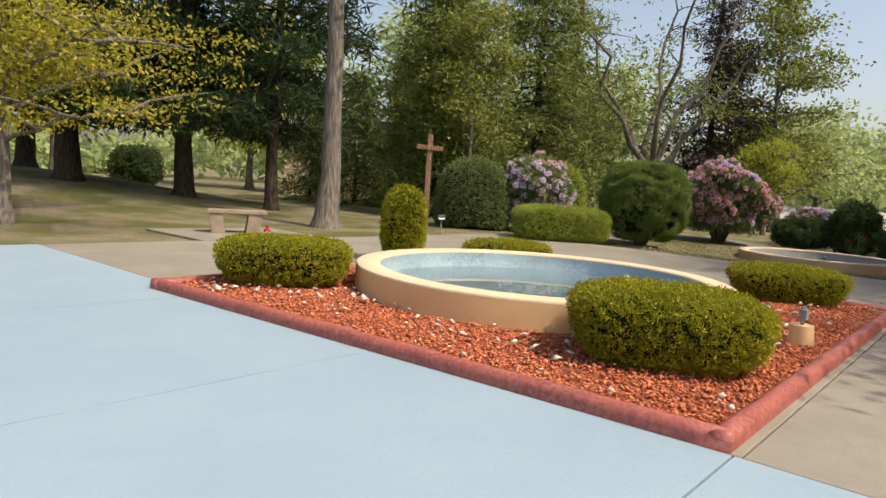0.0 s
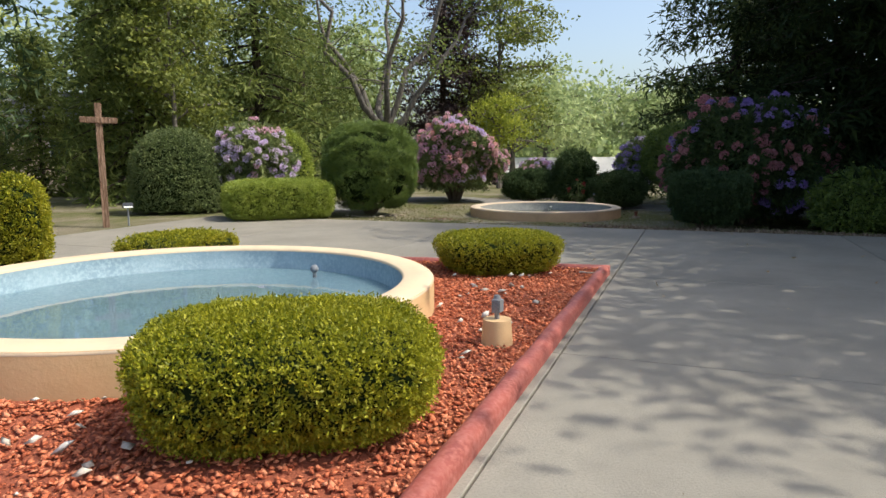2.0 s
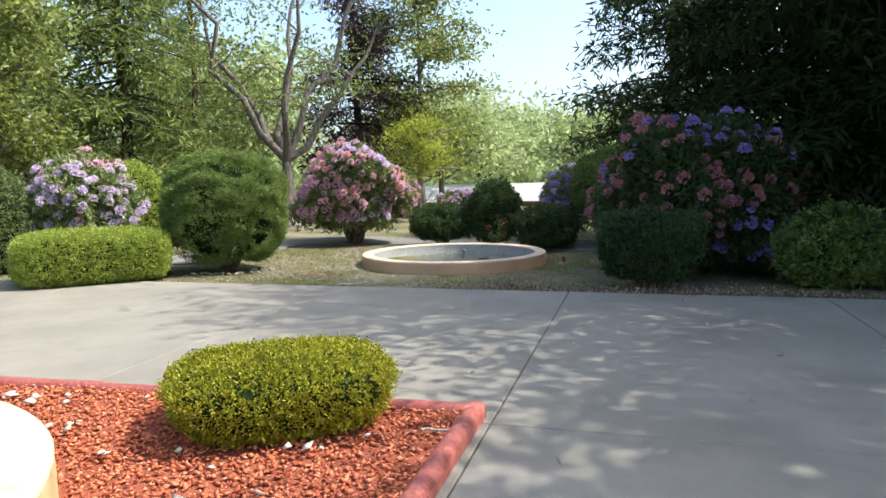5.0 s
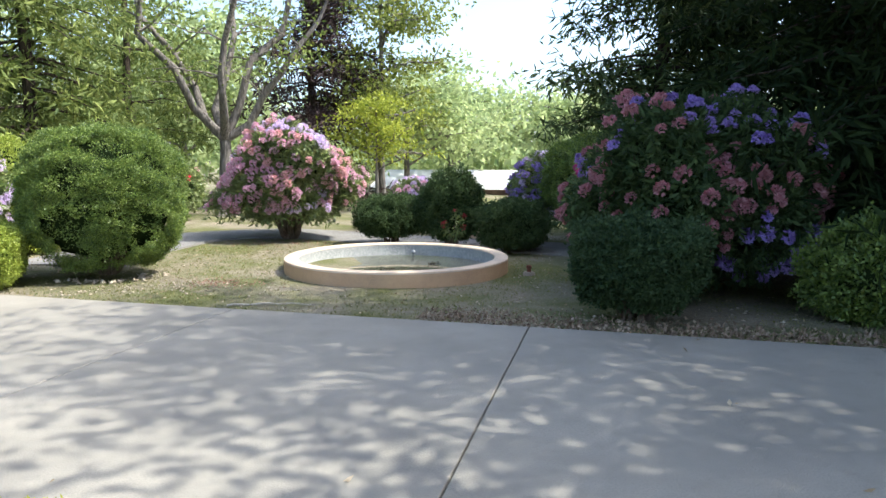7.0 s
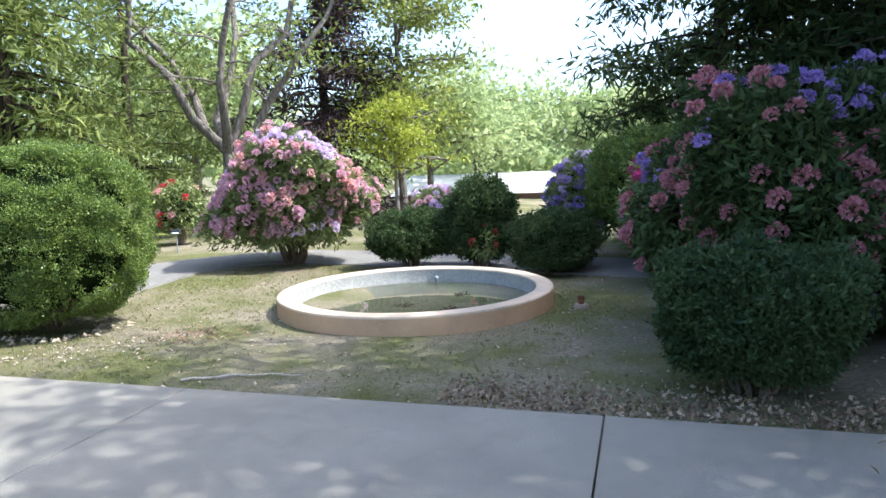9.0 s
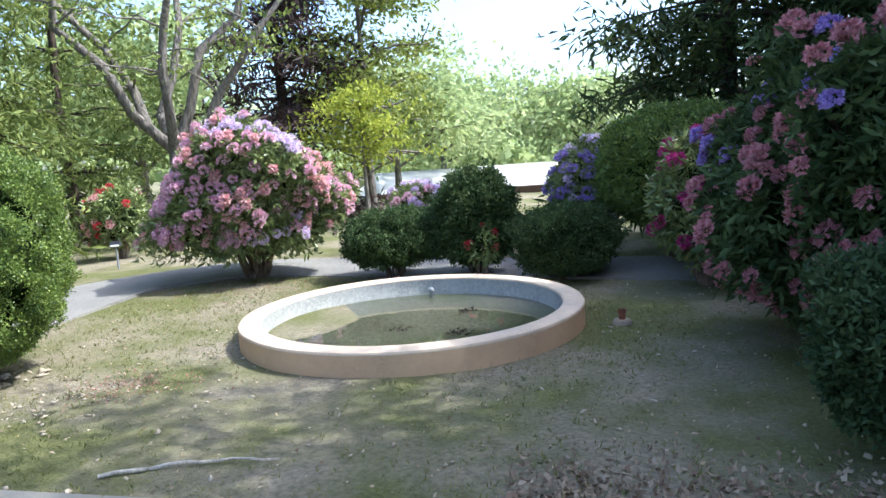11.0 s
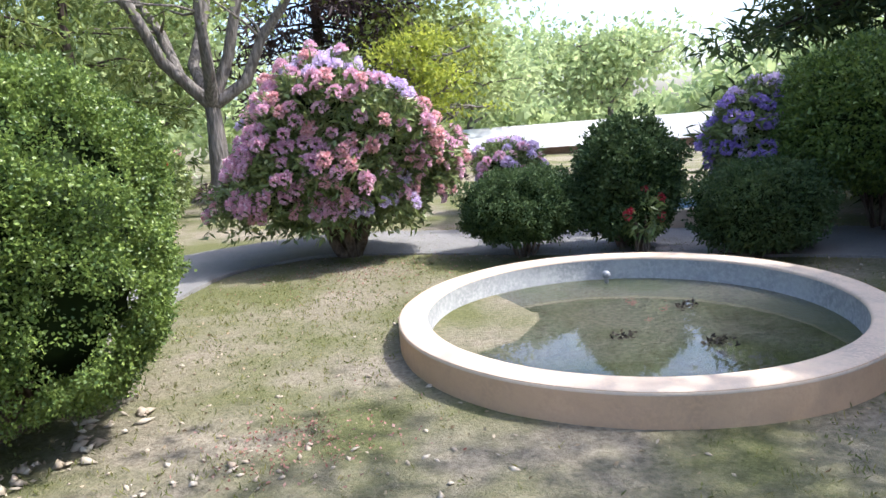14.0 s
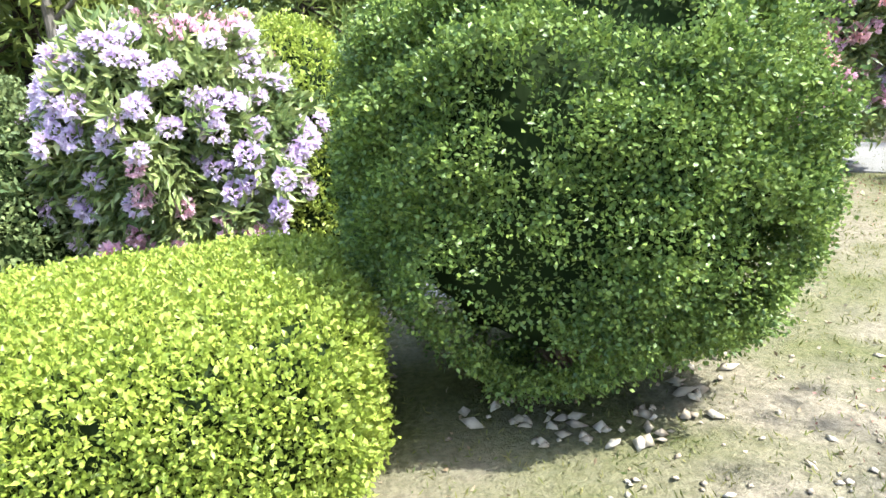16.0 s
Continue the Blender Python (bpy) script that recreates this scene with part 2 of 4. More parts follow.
# ---- mesh helpers ----
def mesh_from(name, verts, faces, mat, smooth=False):
    """A mesh from arrays: verts (N, 3), faces (M, 3) or (M, 4)."""
    verts, faces = np.asarray(verts, np.float32), np.asarray(faces, np.int32)
    me = bpy.data.meshes.new(name)
    k = faces.shape[1]
    me.vertices.add(len(verts))
    me.vertices.foreach_set("co", verts.ravel())
    me.loops.add(faces.size)
    me.loops.foreach_set("vertex_index", faces.ravel())
    me.polygons.add(len(faces))
    me.polygons.foreach_set("loop_start", np.arange(0, faces.size, k, dtype=np.int32))
    if smooth:
        me.polygons.foreach_set("use_smooth", np.ones(len(faces), bool))
    me.materials.append(mat)
    me.update(calc_edges=True)
    return me


def link(name, me, parent=None, label=""):
    ob = new(name, me)
    if parent:
        ob.parent = parent
    return tagged(ob, label)


def part(name, bm, mat, parent, label="", smooth=False):
    me = bpy.data.meshes.new(name)
    for f in bm.faces:
        f.smooth = smooth
    bm.to_mesh(me)
    bm.free()
    me.materials.append(mat)
    return link(name, me, parent, label)


def thing(name, x, y, z, label, category, group="", rz=0.0):
    ob = new(name)
    ob.empty_display_size = 0.1
    ob.matrix_basis = pose(x, y, z, 0, 0, rz)
    return tagged(ob, label, category, group)


def unit(v):
    return v / np.maximum(np.linalg.norm(v, axis=-1, keepdims=True), 1e-9)


def leaves(P, A, length, width, fold=0.25, wild=0.7):
    """Folded leaves at the points P that grow along A, more or less wildly. Returns verts, faces."""
    k = len(P)
    a = unit(A + wild * rng.normal(size=(k, 3)))
    s = unit(np.cross(a, rng.normal(size=(k, 3))))
    u = np.cross(a, s)
    L = (length * rng.uniform(0.65, 1.3, k))[:, None]
    W = (width * rng.uniform(0.7, 1.25, k))[:, None] * 0.5
    mid = P + a * L * 0.45 + u * W * fold
    v = np.stack([P, mid + s * W, P + a * L - u * L * 0.12, mid - s * W], 1).reshape(-1, 3)
    i = np.arange(k)[:, None] * 4
    f = np.concatenate([i + np.array([0, 1, 2]), i + np.array([0, 2, 3])], 0)
    return v, f


def sphere_dirs(k):
    return unit(rng.normal(size=(k, 3)))


def super_radius(d, half, power):
    q = np.abs(d) / np.asarray(half)
    return (q ** power).sum(1) ** (-1.0 / power)


def lumps(d, seed, amount, freq=3.0):
    r = np.random.default_rng(seed)
    out = np.zeros(len(d))
    for f in (1.0, 1.9, 3.3):
        k = r.normal(size=(3, 3)) * freq * f
        out += np.sin(d @ k + r.uniform(0, 6, 3)).sum(1) / (3 * f)
    return 1 + amount * out


def ball_faces(nu, nv):
    i, j = np.meshgrid(np.arange(nu), np.arange(nv - 1), indexing="ij")
    a, b_ = i * nv + j, ((i + 1) % nu) * nv + j
    return np.stack([a, b_, b_ + 1, a + 1], -1).reshape(-1, 4)


def shaped_core(half, power, seed, amount, freq, scale, nu=40, nv=22):
    th, ph = np.linspace(0, 2 * np.pi, nu, endpoint=False), np.linspace(0.02, np.pi - 0.02, nv)
    d = np.stack([np.outer(np.cos(th), np.sin(ph)), np.outer(np.sin(th), np.sin(ph)), np.outer(np.ones(nu), np.cos(ph))], -1).reshape(-1, 3)
    return d * (super_radius(d, half, power) * lumps(d, seed, amount, freq) * scale)[:, None], ball_faces(nu, nv)


def tubes(paths, sides=7):
    """Tapered limbs: each path is a list of (point, radius)."""
    V, F, at = [], [], 0
    for path in paths:
        pts = np.array([p for p, _ in path], float)
        rad = np.array([r for _, r in path], float)
        t = unit(np.gradient(pts, axis=0))
        ref = np.where(np.abs(t[:, 2:3]) > 0.9, np.array([[1.0, 0, 0]]), np.array([[0, 0, 1.0]]))
        s = unit(np.cross(t, ref))
        u = np.cross(t, s)
        for k in range(1, len(s)):
            if s[k] @ s[k - 1] < 0:
                s[k], u[k] = -s[k], -u[k]
        ang = np.linspace(0, 2 * np.pi, sides, endpoint=False)
        ring = pts[:, None] + rad[:, None, None] * (np.cos(ang)[None, :, None] * s[:, None] + np.sin(ang)[None, :, None] * u[:, None])
        V.append(ring.reshape(-1, 3))
        i, j = np.meshgrid(np.arange(len(pts) - 1), np.arange(sides), indexing="ij")
        a, b_ = at + i * sides + j, at + i * sides + (j + 1) % sides
        F.append(np.stack([a, b_, b_ + sides, a + sides], -1).reshape(-1, 4))
        at += len(pts) * sides
    return np.concatenate(V), np.concatenate(F)


def bent(a, b_, r0, r1, sag=0.0, wobble=0.06, steps=6):
    a, b_ = np.array(a, float), np.array(b_, float)
    L = np.linalg.norm(b_ - a)
    out = []
    for k in range(steps + 1):
        f = k / steps
        p = a + (b_ - a) * f + np.array([0, 0, sag * L * 4 * f * (1 - f)])
        if 0 < k < steps:
            p = p + rng.normal(size=3) * wobble * L * 0.35
        out.append((p, r0 + (r1 - r0) * f))
    return out


def cut_bottom(P, floor):
    return P[:, 2] > floor


def hedge(name, x, y, rz, half, zc, power, mat, label, category="hedge", clumps=2600, per=9, leaf=0.035, amount=0.03, freq=4.0, group="", floor=0.04, core_scale=0.93, top_lift=0.0, twigs=0, z0=0.0, wild=0.8, gaps=0.0, taper=0.0, spread=0.55, broad=0.55, jitter=None, gap_at=-0.55):
    """A clipped shrub: a near-black core painted as inner shade, a skin of leafy sprigs and a few stems below."""
    seed = int(abs(x * 131 + y * 17)) + 3
    t = thing(name, x, y, z0, label, category, group, rz)
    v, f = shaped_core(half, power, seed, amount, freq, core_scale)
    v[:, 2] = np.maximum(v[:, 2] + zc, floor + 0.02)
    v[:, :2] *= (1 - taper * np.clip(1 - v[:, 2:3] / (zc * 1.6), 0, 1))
    link("shade_core", mesh_from("shade_core", v, f, M_INNER_SHADE, True), t)
    d = sphere_dirs(clumps * 2)
    h = np.asarray(half)
    w = super_radius(d, half, power)
    nrm = unit(np.sign(d) * (np.abs(d * w[:, None]) / h) ** (power - 1) / h)
    area = w ** 2 / np.maximum((d * nrm).sum(1), 0.15)
    d_ok = rng.uniform(size=len(d)) < area / np.quantile(area, 0.9)
    d, w, nrm = d[d_ok], w[d_ok], nrm[d_ok]
    extra = int(clumps * 1.0) - len(d)
    if extra > 0:
        pick = rng.integers(0, len(d), extra)
        d2 = unit(d[pick] + rng.normal(size=(extra, 3)) * 0.06)
        w2 = super_radius(d2, half, power)
        n2 = unit(np.sign(d2) * (np.abs(d2 * w2[:, None]) / h) ** (power - 1) / h)
        d, w, nrm = np.concatenate([d, d2]), np.concatenate([w, w2]), np.concatenate([nrm, n2])
    reach = jitter or (0.94 - 0.5 * amount, 1.012 + 0.6 * amount)
    P = d * (w * lumps(d, seed, amount, freq) * rng.uniform(*reach, len(d)))[:, None]
    P[:, 2] += zc
    P[:, :2] *= (1 - taper * np.clip(1 - P[:, 2:3] / (zc * 1.6), 0, 1))
    ok = cut_bottom(P, floor)
    if gaps:
        g = lumps(d, seed + 5, 1.0, 5.0) - 1
        ok &= (g > gap_at) | (rng.uniform(size=len(d)) > gaps)
    P, nrm = P[ok], nrm[ok]
    Q = np.repeat(P, per, 0) + rng.normal(size=(len(P) * per, 3)) * leaf * spread
    A = np.repeat(unit(nrm + 0.55 * rng.normal(size=P.shape) + [0, 0, 0.25]), per, 0)
    v, f = leaves(Q, A, leaf, leaf * broad, wild=wild)
    link("foliage", mesh_from("foliage", v, f, mat), t)
    stems = []
    for k in range(5 + twigs):
        a = rng.uniform(0, 2 * np.pi)
        r = rng.uniform(0.3, 0.75)
        stems.append(bent((0.12 * math.cos(a), 0.12 * math.sin(a), -0.02), (half[0] * r * math.cos(a), half[1] * r * math.sin(a), zc * rng.uniform(0.6, 1.1)), 0.022, 0.008, 0.08))
    for st in stems[:5]:
        v, f = tubes([st], 6)
        link("stem", mesh_from("stem", v, f, M_BARK_BROWN, True), t)
    if twigs:
        v, f = tubes(stems[5:], 5)
        tagged(link("twig_tangle", mesh_from("twig_tangle", v, f, M_BARK_BROWN, True), t), kind="stuff")
    return t


def truss(name, mat, size):
    """A flower head: florets of five petals round a dome."""
    d = sphere_dirs(34)
    d[:, 2] = np.abs(d[:, 2]) * 0.9 + 0.05
    d = unit(d)
    P = np.repeat(d * size * 0.40, 5, 0)
    v, f = leaves(P, np.repeat(d, 5, 0), size * 0.27, size * 0.21, 0.3, 0.65)
    return mesh_from(name, v, f, mat)


def rhododendron(name, x, y, half, zc, mats, label, heads, leaf_count, rz=0.0, z0=0.0, size=0.16, trunk=0.07, seed=11, lump=0.14, skirt=0.25, low=0.4, power=2.2, group="", leaf_mat=M_RHODLEAF):
    t = thing(name, x, y, z0, label, "flowering shrub", group, rz)
    stems = []
    for k in range(9):
        a = k * 2.4 + rng.uniform(-0.3, 0.3)
        r = rng.uniform(0.4, 0.8)
        stems.append(bent((0.05 * math.cos(a), 0.05 * math.sin(a), -0.03), (half[0] * r * math.cos(a), half[1] * r * math.sin(a), zc + half[2] * rng.uniform(-0.2, 0.6)), trunk, 0.014, 0.12, 0.10, 8))
    for st in stems:
        v, f = tubes([st], 7)
        link("stem", mesh_from("stem", v, f, M_BARK_BROWN, True), t)
    d = sphere_dirs(leaf_count)
    h = np.asarray(half)
    w = super_radius(d, half, power)
    lum = lumps(d, seed, lump, 4.6)
    P = d * (w * lum * rng.uniform(0.70, 1.0, leaf_count) ** 0.6)[:, None]
    P[:, 2] += zc
    ok = P[:, 2] > low * rng.uniform(0.5, 1.2, leaf_count)
    P, d1 = P[ok], d[ok]
    Q = np.repeat(P, 6, 0) + rng.normal(size=(len(P) * 6, 3)) * 0.03
    v, f = leaves(Q, np.repeat(d1, 6, 0) * 0.6 + [0, 0, -0.15], 0.13, 0.042, 0.2, 0.8)
    link("foliage", mesh_from("foliage", v, f, leaf_mat), t)
    # near-black core stands in for the shade behind the leaves
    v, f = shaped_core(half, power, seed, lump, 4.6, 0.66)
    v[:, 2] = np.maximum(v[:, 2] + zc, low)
    link("shade_core", mesh_from("shade_core", v, f, M_INNER_SHADE, True), t)
    kinds = [truss("blossom", mm, size) for mm in mats]
    made = 0
    spots = []
    while made < heads:
        e = sphere_dirs(1)
        if e[0, 2] < -0.75:
            continue
        p = e * (super_radius(e, half, power) * lumps(e, seed, lump, 4.6) * rng.uniform(0.96, 1.04))[:, None]
        p = p[0] + [0, 0, zc]
        if p[2] < low or any(np.linalg.norm(p - q) < size * 0.62 for q in spots) and rng.uniform() > 0.12:
            made += 0.2
            continue
        spots.append(p)
        # colours drift from side to side of the shrub
        pick = int(np.clip((math.sin(p[0] * 2.1 + 1.3) + math.cos(p[2] * 2.7 + p[1]) + 2) / 4 * len(kinds) + rng.normal() * 0.5, 0, len(kinds) - 1))
        ob = link("blossom", kinds[pick], t)
        up = (Vector(e[0]) + Vector((0, 0, 0.6))).to_track_quat("Z", "Y")
        ob.matrix_basis = Matrix.LocRotScale(Vector(p), up, Vector([rng.uniform(0.75, 1.2)] * 3))
        made += 1
    return t


def clump_leaves(centres, radius, per, leaf, width, flat=0.5, droop=0.0, wild=1.0):
    k = len(centres)
    off = rng.normal(size=(k * per, 3)) * np.repeat(np.broadcast_to(radius, (k,)), per)[:, None] * [1, 1, flat]
    P = np.repeat(centres, per, 0) + off
    return leaves(P, unit(off + 1e-6) + [0, 0, -droop], leaf, width, wild=wild)


def trunk_path(h, r, lean=(0, 0), flare=1.5, steps=9, r_top=0.2):
    out = []
    for k in range(steps + 1):
        f = k / steps
        fl = 1 + (flare - 1) * max(0, 1 - f * h / 0.7) ** 2
        out.append((np.array([lean[0] * f, lean[1] * f, -0.1 + f * h]) + (rng.normal(size=3) * 0.02 * h * 0.1 if 0 < k else 0), r * (1 - (1 - r_top) * f) * fl))
    out.insert(1, (np.array([0, 0, 0.25]), r * (1 + (flare - 1) * 0.25)))
    return out


def conifer(name, x, y, h, r, mat, label, bare=0.8, whorl=0.45, per=70, leaf=0.22, trunk=0.18, droop=0.25, bark=M_BARK_DARK, shape=0.8, group="", thin=0.0, z0=0.0):
    """A needle tree: drooping branches in whorls, each hung with sprays."""
    t = thing(name, x, y, z0, label, "tree", group)
    paths = [trunk_path(h, trunk, flare=1.6)]
    cents, rad = [], []
    z = bare
    while z < h:
        f = (z - bare) / (h - bare)
        reach = r * (1 - f) ** shape + 0.15
        for k in range(6):
            if rng.uniform() < thin:
                continue
            a = rng.uniform(0, 2 * np.pi)
            ln = reach * rng.uniform(0.65, 1.12)
            end = np.array([math.cos(a) * ln, math.sin(a) * ln, z - droop * ln + rng.uniform(-0.15, 0.15)])
            paths.append(bent((0, 0, z), end, trunk * 0.22 * (1 - f) + 0.012, 0.008, 0.05, 0.03, 4))
            for s in np.linspace(0.3, 1.0, max(3, int(ln / 0.38))):
                cents.append(np.array([0, 0, z]) * (1 - s) + end * s + rng.normal(size=3) * 0.10)
                rad.append(0.16 + 0.16 * (1 - abs(s - 0.6)) * min(1, ln / 1.5))
        z += whorl * rng.uniform(0.8, 1.2)
    v, f = tubes(paths, 6)
    link("trunk", mesh_from("trunk", v, f, bark, True), t)
    v, f = clump_leaves(np.array(cents), np.array(rad), per, leaf, leaf * 0.22, 0.45, 0.4)
    link("crown", mesh_from("crown", v, f, mat), t)
    return t


def broadleaf(name, x, y, h, mat, label, trunk=0.2, first=2.5, spread=3.0, limbs=8, subs=5, per=45, leaf=0.16, rad=0.5, bark=M_BARK, flat=0.5, fork=None, group="", rise=0.5, clumps=3, z0=0.0, lean=(0, 0), low=None):
    """A leaf tree: a trunk that forks, limbs, twigs and leaf clumps at their ends."""
    t = thing(name, x, y, z0, label, "tree", group)
    top = fork if fork else h * 0.75
    paths = [trunk_path(top, trunk, lean, 1.7, r_top=0.55 if fork else 0.25)]
    cents = []
    for k in range(limbs):
        a = k * 2.399 + rng.uniform(-0.3, 0.3)
        z0_ = top * 0.97 if fork else first + (top - first) * k / max(1, limbs - 1)
        f0 = z0_ / top
        ln = spread * rng.uniform(0.7, 1.1) * (1 if fork else (1.15 - 0.55 * k / limbs))
        zt = (h - z0_) * rng.uniform(0.55, 1.0) if fork else ln * rise * rng.uniform(0.5, 1.3)
        start = np.array([lean[0] * f0, lean[1] * f0, z0_])
        end = start + [math.cos(a) * ln, math.sin(a) * ln, zt]
        limb = bent(start, end, trunk * (0.5 if fork else 0.32), 0.03, -0.06 if fork else 0.08, 0.07, 7)
        paths.append(limb)
        for j in range(subs):
            p0 = limb[2 + j % 5][0]
            b_ = rng.uniform(0, 2 * np.pi)
            l2 = ln * rng.uniform(0.3, 0.6)
            e2 = p0 + np.array([math.cos(b_) * l2, math.sin(b_) * l2, l2 * rng.uniform(-0.15, 0.6)])
            paths.append(bent(p0, e2, 0.035, 0.008, 0.05, 0.06, 4))
            for c in range(clumps):
                cents.append(p0 + (e2 - p0) * rng.uniform(0.5, 1.1) + rng.normal(size=3) * rad * 0.5)
        cents.append(end)
    v, f = tubes(paths, 8)
    link("trunk", mesh_from("trunk", v, f, bark, True), t)
    cents = np.array(cents)
    if low is not None:
        cents = cents[cents[:, 2] > low]
    v, f = clump_leaves(cents, rad * rng.uniform(0.6, 1.1, len(cents)), per, leaf, leaf * 0.55, flat, 0.2)
    link("crown", mesh_from("crown", v, f, mat), t)
    return t


def ring_profile(name, profile, mat, parent, sides=96, label=""):
    """A turned wall: profile of (radius, z), closed round the axis."""
    pr = np.array(profile)
    a = np.linspace(0, 2 * np.pi, sides, endpoint=False)
    wob = 1 + 0.0012 * np.sin(a * 5) + 0.0008 * np.sin(a * 13)
    v = np.stack([np.outer(np.cos(a) * wob, pr[:, 0]), np.outer(np.sin(a) * wob, pr[:, 0]), np.outer(np.ones(sides), pr[:, 1])], -1).reshape(-1, 3)
    k = len(pr)
    i, j = np.meshgrid(np.arange(sides), np.arange(k - 1), indexing="ij")
    p, q = i * k + j, ((i + 1) % sides) * k + j
    return link(name, mesh_from(name, v, np.stack([p, q, q + 1, p + 1], -1).reshape(-1, 4), mat), parent, label)


def disc(name, r, z, mat, parent, label="", sides=96):
    bm = bmesh.new()
    bmesh.ops.create_circle(bm, cap_ends=True, radius=r, segments=sides, matrix=Matrix.Translation((0, 0, z)))
    return part(name, bm, mat, parent, label)


def box_bm(sx, sy, sz, m=None, bev=0.01):
    bm = bmesh.new()
    bmesh.ops.create_cube(bm, size=1, matrix=(m or Matrix()) @ Matrix.Diagonal((sx, sy, sz, 1)))
    if bev:
        bmesh.ops.bevel(bm, geom=bm.edges[:], offset=bev, segments=2, affect="EDGES", profile=0.6)
    return bm


def cyl_bm(r0, r1, h, m=None, sides=20, bev=0.0):
    bm = bmesh.new()
    bmesh.ops.create_cone(bm, cap_ends=True, segments=sides, radius1=r0, radius2=r1, depth=h, matrix=(m or Matrix()) @ Matrix.Translation((0, 0, h / 2)))
    if bev:
        es = [e for e in bm.edges if abs(e.verts[0].co.z - e.verts[1].co.z) < 1e-4 and e.calc_length() < max(r0, r1) * 0.7]
        bmesh.ops.bevel(bm, geom=es, offset=bev, segments=2, affect="EDGES")
    return bm


# ---- plan ----
ORIGIN = np.array([2.33, 3.46])
U, V_ = np.array([0.688, 0.726]), np.array([-0.726, 0.688])


def plan(u, v):
    return ORIGIN + U * u + V_ * v


BED = [np.array(p) for p in ((2.33, 3.46), (6.93, 8.31), (2.30, 12.30), (-2.10, 7.25))]


def ground_height(x, y):
    """The lawn dips a little beyond the paving and rises towards the left trees."""
    u = (x - ORIGIN[0]) * U[0] + (y - ORIGIN[1]) * U[1]
    w = (x - ORIGIN[0]) * V_[0] + (y - ORIGIN[1]) * V_[1]
    s = lambda q: np.clip(q, 0, 1) ** 2 * (3 - 2 * np.clip(q, 0, 1))
    dip = -0.15 * s((u - 12.0) / 2.4) * s((9 - w) / 6)
    rise = 0.9 * s((w - 12) / 14) * s((14 - u) / 10)
    return -0.035 + dip + rise + 0.012 * np.sin(x * 1.7 + y) * np.sin(y * 1.3 - x * 0.6)


def gz(x, y):
    return float(ground_height(np.array(x), np.array(y)))


# ---- ground ----
g1 = np.concatenate([-np.geomspace(3000, 42, 14), np.arange(-40, 70, 0.5), np.geomspace(72, 3000, 14)])
X, Y = np.meshgrid(g1, g1, indexing="ij")
Z = ground_height(X, Y)
Z = np.where((np.abs(X) > 60) | (np.abs(Y) > 70), -0.035, Z)
# keep the sheet below the paving
uu = (X - ORIGIN[0]) * U[0] + (Y - ORIGIN[1]) * U[1]
ww = (X - ORIGIN[0]) * V_[0] + (Y - ORIGIN[1]) * V_[1]
Z = np.where((uu < 11.4) & (ww < 9.4) & (ww > -20) & (uu > -14), np.minimum(Z, -0.06), Z)
k = len(g1)
i, j = np.meshgrid(np.arange(k - 1), np.arange(k - 1), indexing="ij")
a = i * k + j
faces = np.stack([a, a + k, a + k + 1, a + 1], -1).reshape(-1, 4)
ground = link("ground", mesh_from("ground", np.stack([X, Y, Z], -1).reshape(-1, 3), faces, M_LAWN, True))
tagged(ground, "worn green and tan lawn with bare dirt patches", "lawn", kind="structure")


def slab_mesh(name, corners, mat, top=0.0, depth=0.12, gap=0.006, bev=0.006):
    c = np.array(corners)
    mid = c.mean(0)
    bm = bmesh.new()
    ins = []
    for p in c:
        d = mid - p
        ins.append(p + np.sign(d @ U) * U * gap + np.sign(d @ V_) * V_ * gap)
    lo = [bm.verts.new((*p, top - depth)) for p in ins]
    hi = [bm.verts.new((*p, top)) for p in ins]
    bm.faces.new(hi)
    bm.faces.new(lo[::-1])
    q = len(ins)
    for k_ in range(q):
        bm.faces.new((lo[k_], lo[(k_ + 1) % q], hi[(k_ + 1) % q], hi[k_]))
    bmesh.ops.recalc_face_normals(bm, faces=bm.faces)
    edges = [e for e in bm.edges if e.verts[0].co.z > top - 0.001 and e.verts[1].co.z > top - 0.001]
    bmesh.ops.bevel(bm, geom=edges, offset=bev, segments=1, affect="EDGES")
    return bm


pavement = thing("pavement", *plan(5, 0), 0, "grey cracked concrete paving slabs with dark joints", "pavement")
tagged(pavement, kind="structure")
pavement.matrix_basis = Matrix()
us = [0.0, 3.28, 6.56, 11.78]
vs = [-19.7, -16.4, -13.1, -9.84, -6.56, -3.28, -0.06, 3.36, 6.62, 9.84]
for iu in range(3):
    for iv in range(len(vs) - 1):
        part("slab", slab_mesh("slab", [plan(us[iu], vs[iv]), plan(us[iu + 1], vs[iv]), plan(us[iu + 1], vs[iv + 1]), plan(us[iu], vs[iv + 1])], M_CONCRETE), M_CONCRETE, pavement)
blue_terrace = thing("blue_terrace", 0, 0, 0, "pale blue painted concrete terrace with hairline joints", "terrace")
tagged(blue_terrace, kind="structure")
bu = [-14.0, -7.0, 0.0]
bv = [-10.5, -5.26, -0.02, 2.63, 5.26, 9.9]
for iu in range(2):
    for iv in range(len(bv) - 1):
        part("slab", slab_mesh("slab", [plan(bu[iu], bv[iv]), plan(bu[iu + 1], bv[iv]), plan(bu[iu + 1], bv[iv + 1]), plan(bu[iu], bv[iv + 1])], M_BLUE, gap=0.007, bev=0.001), M_BLUE, blue_terrace)

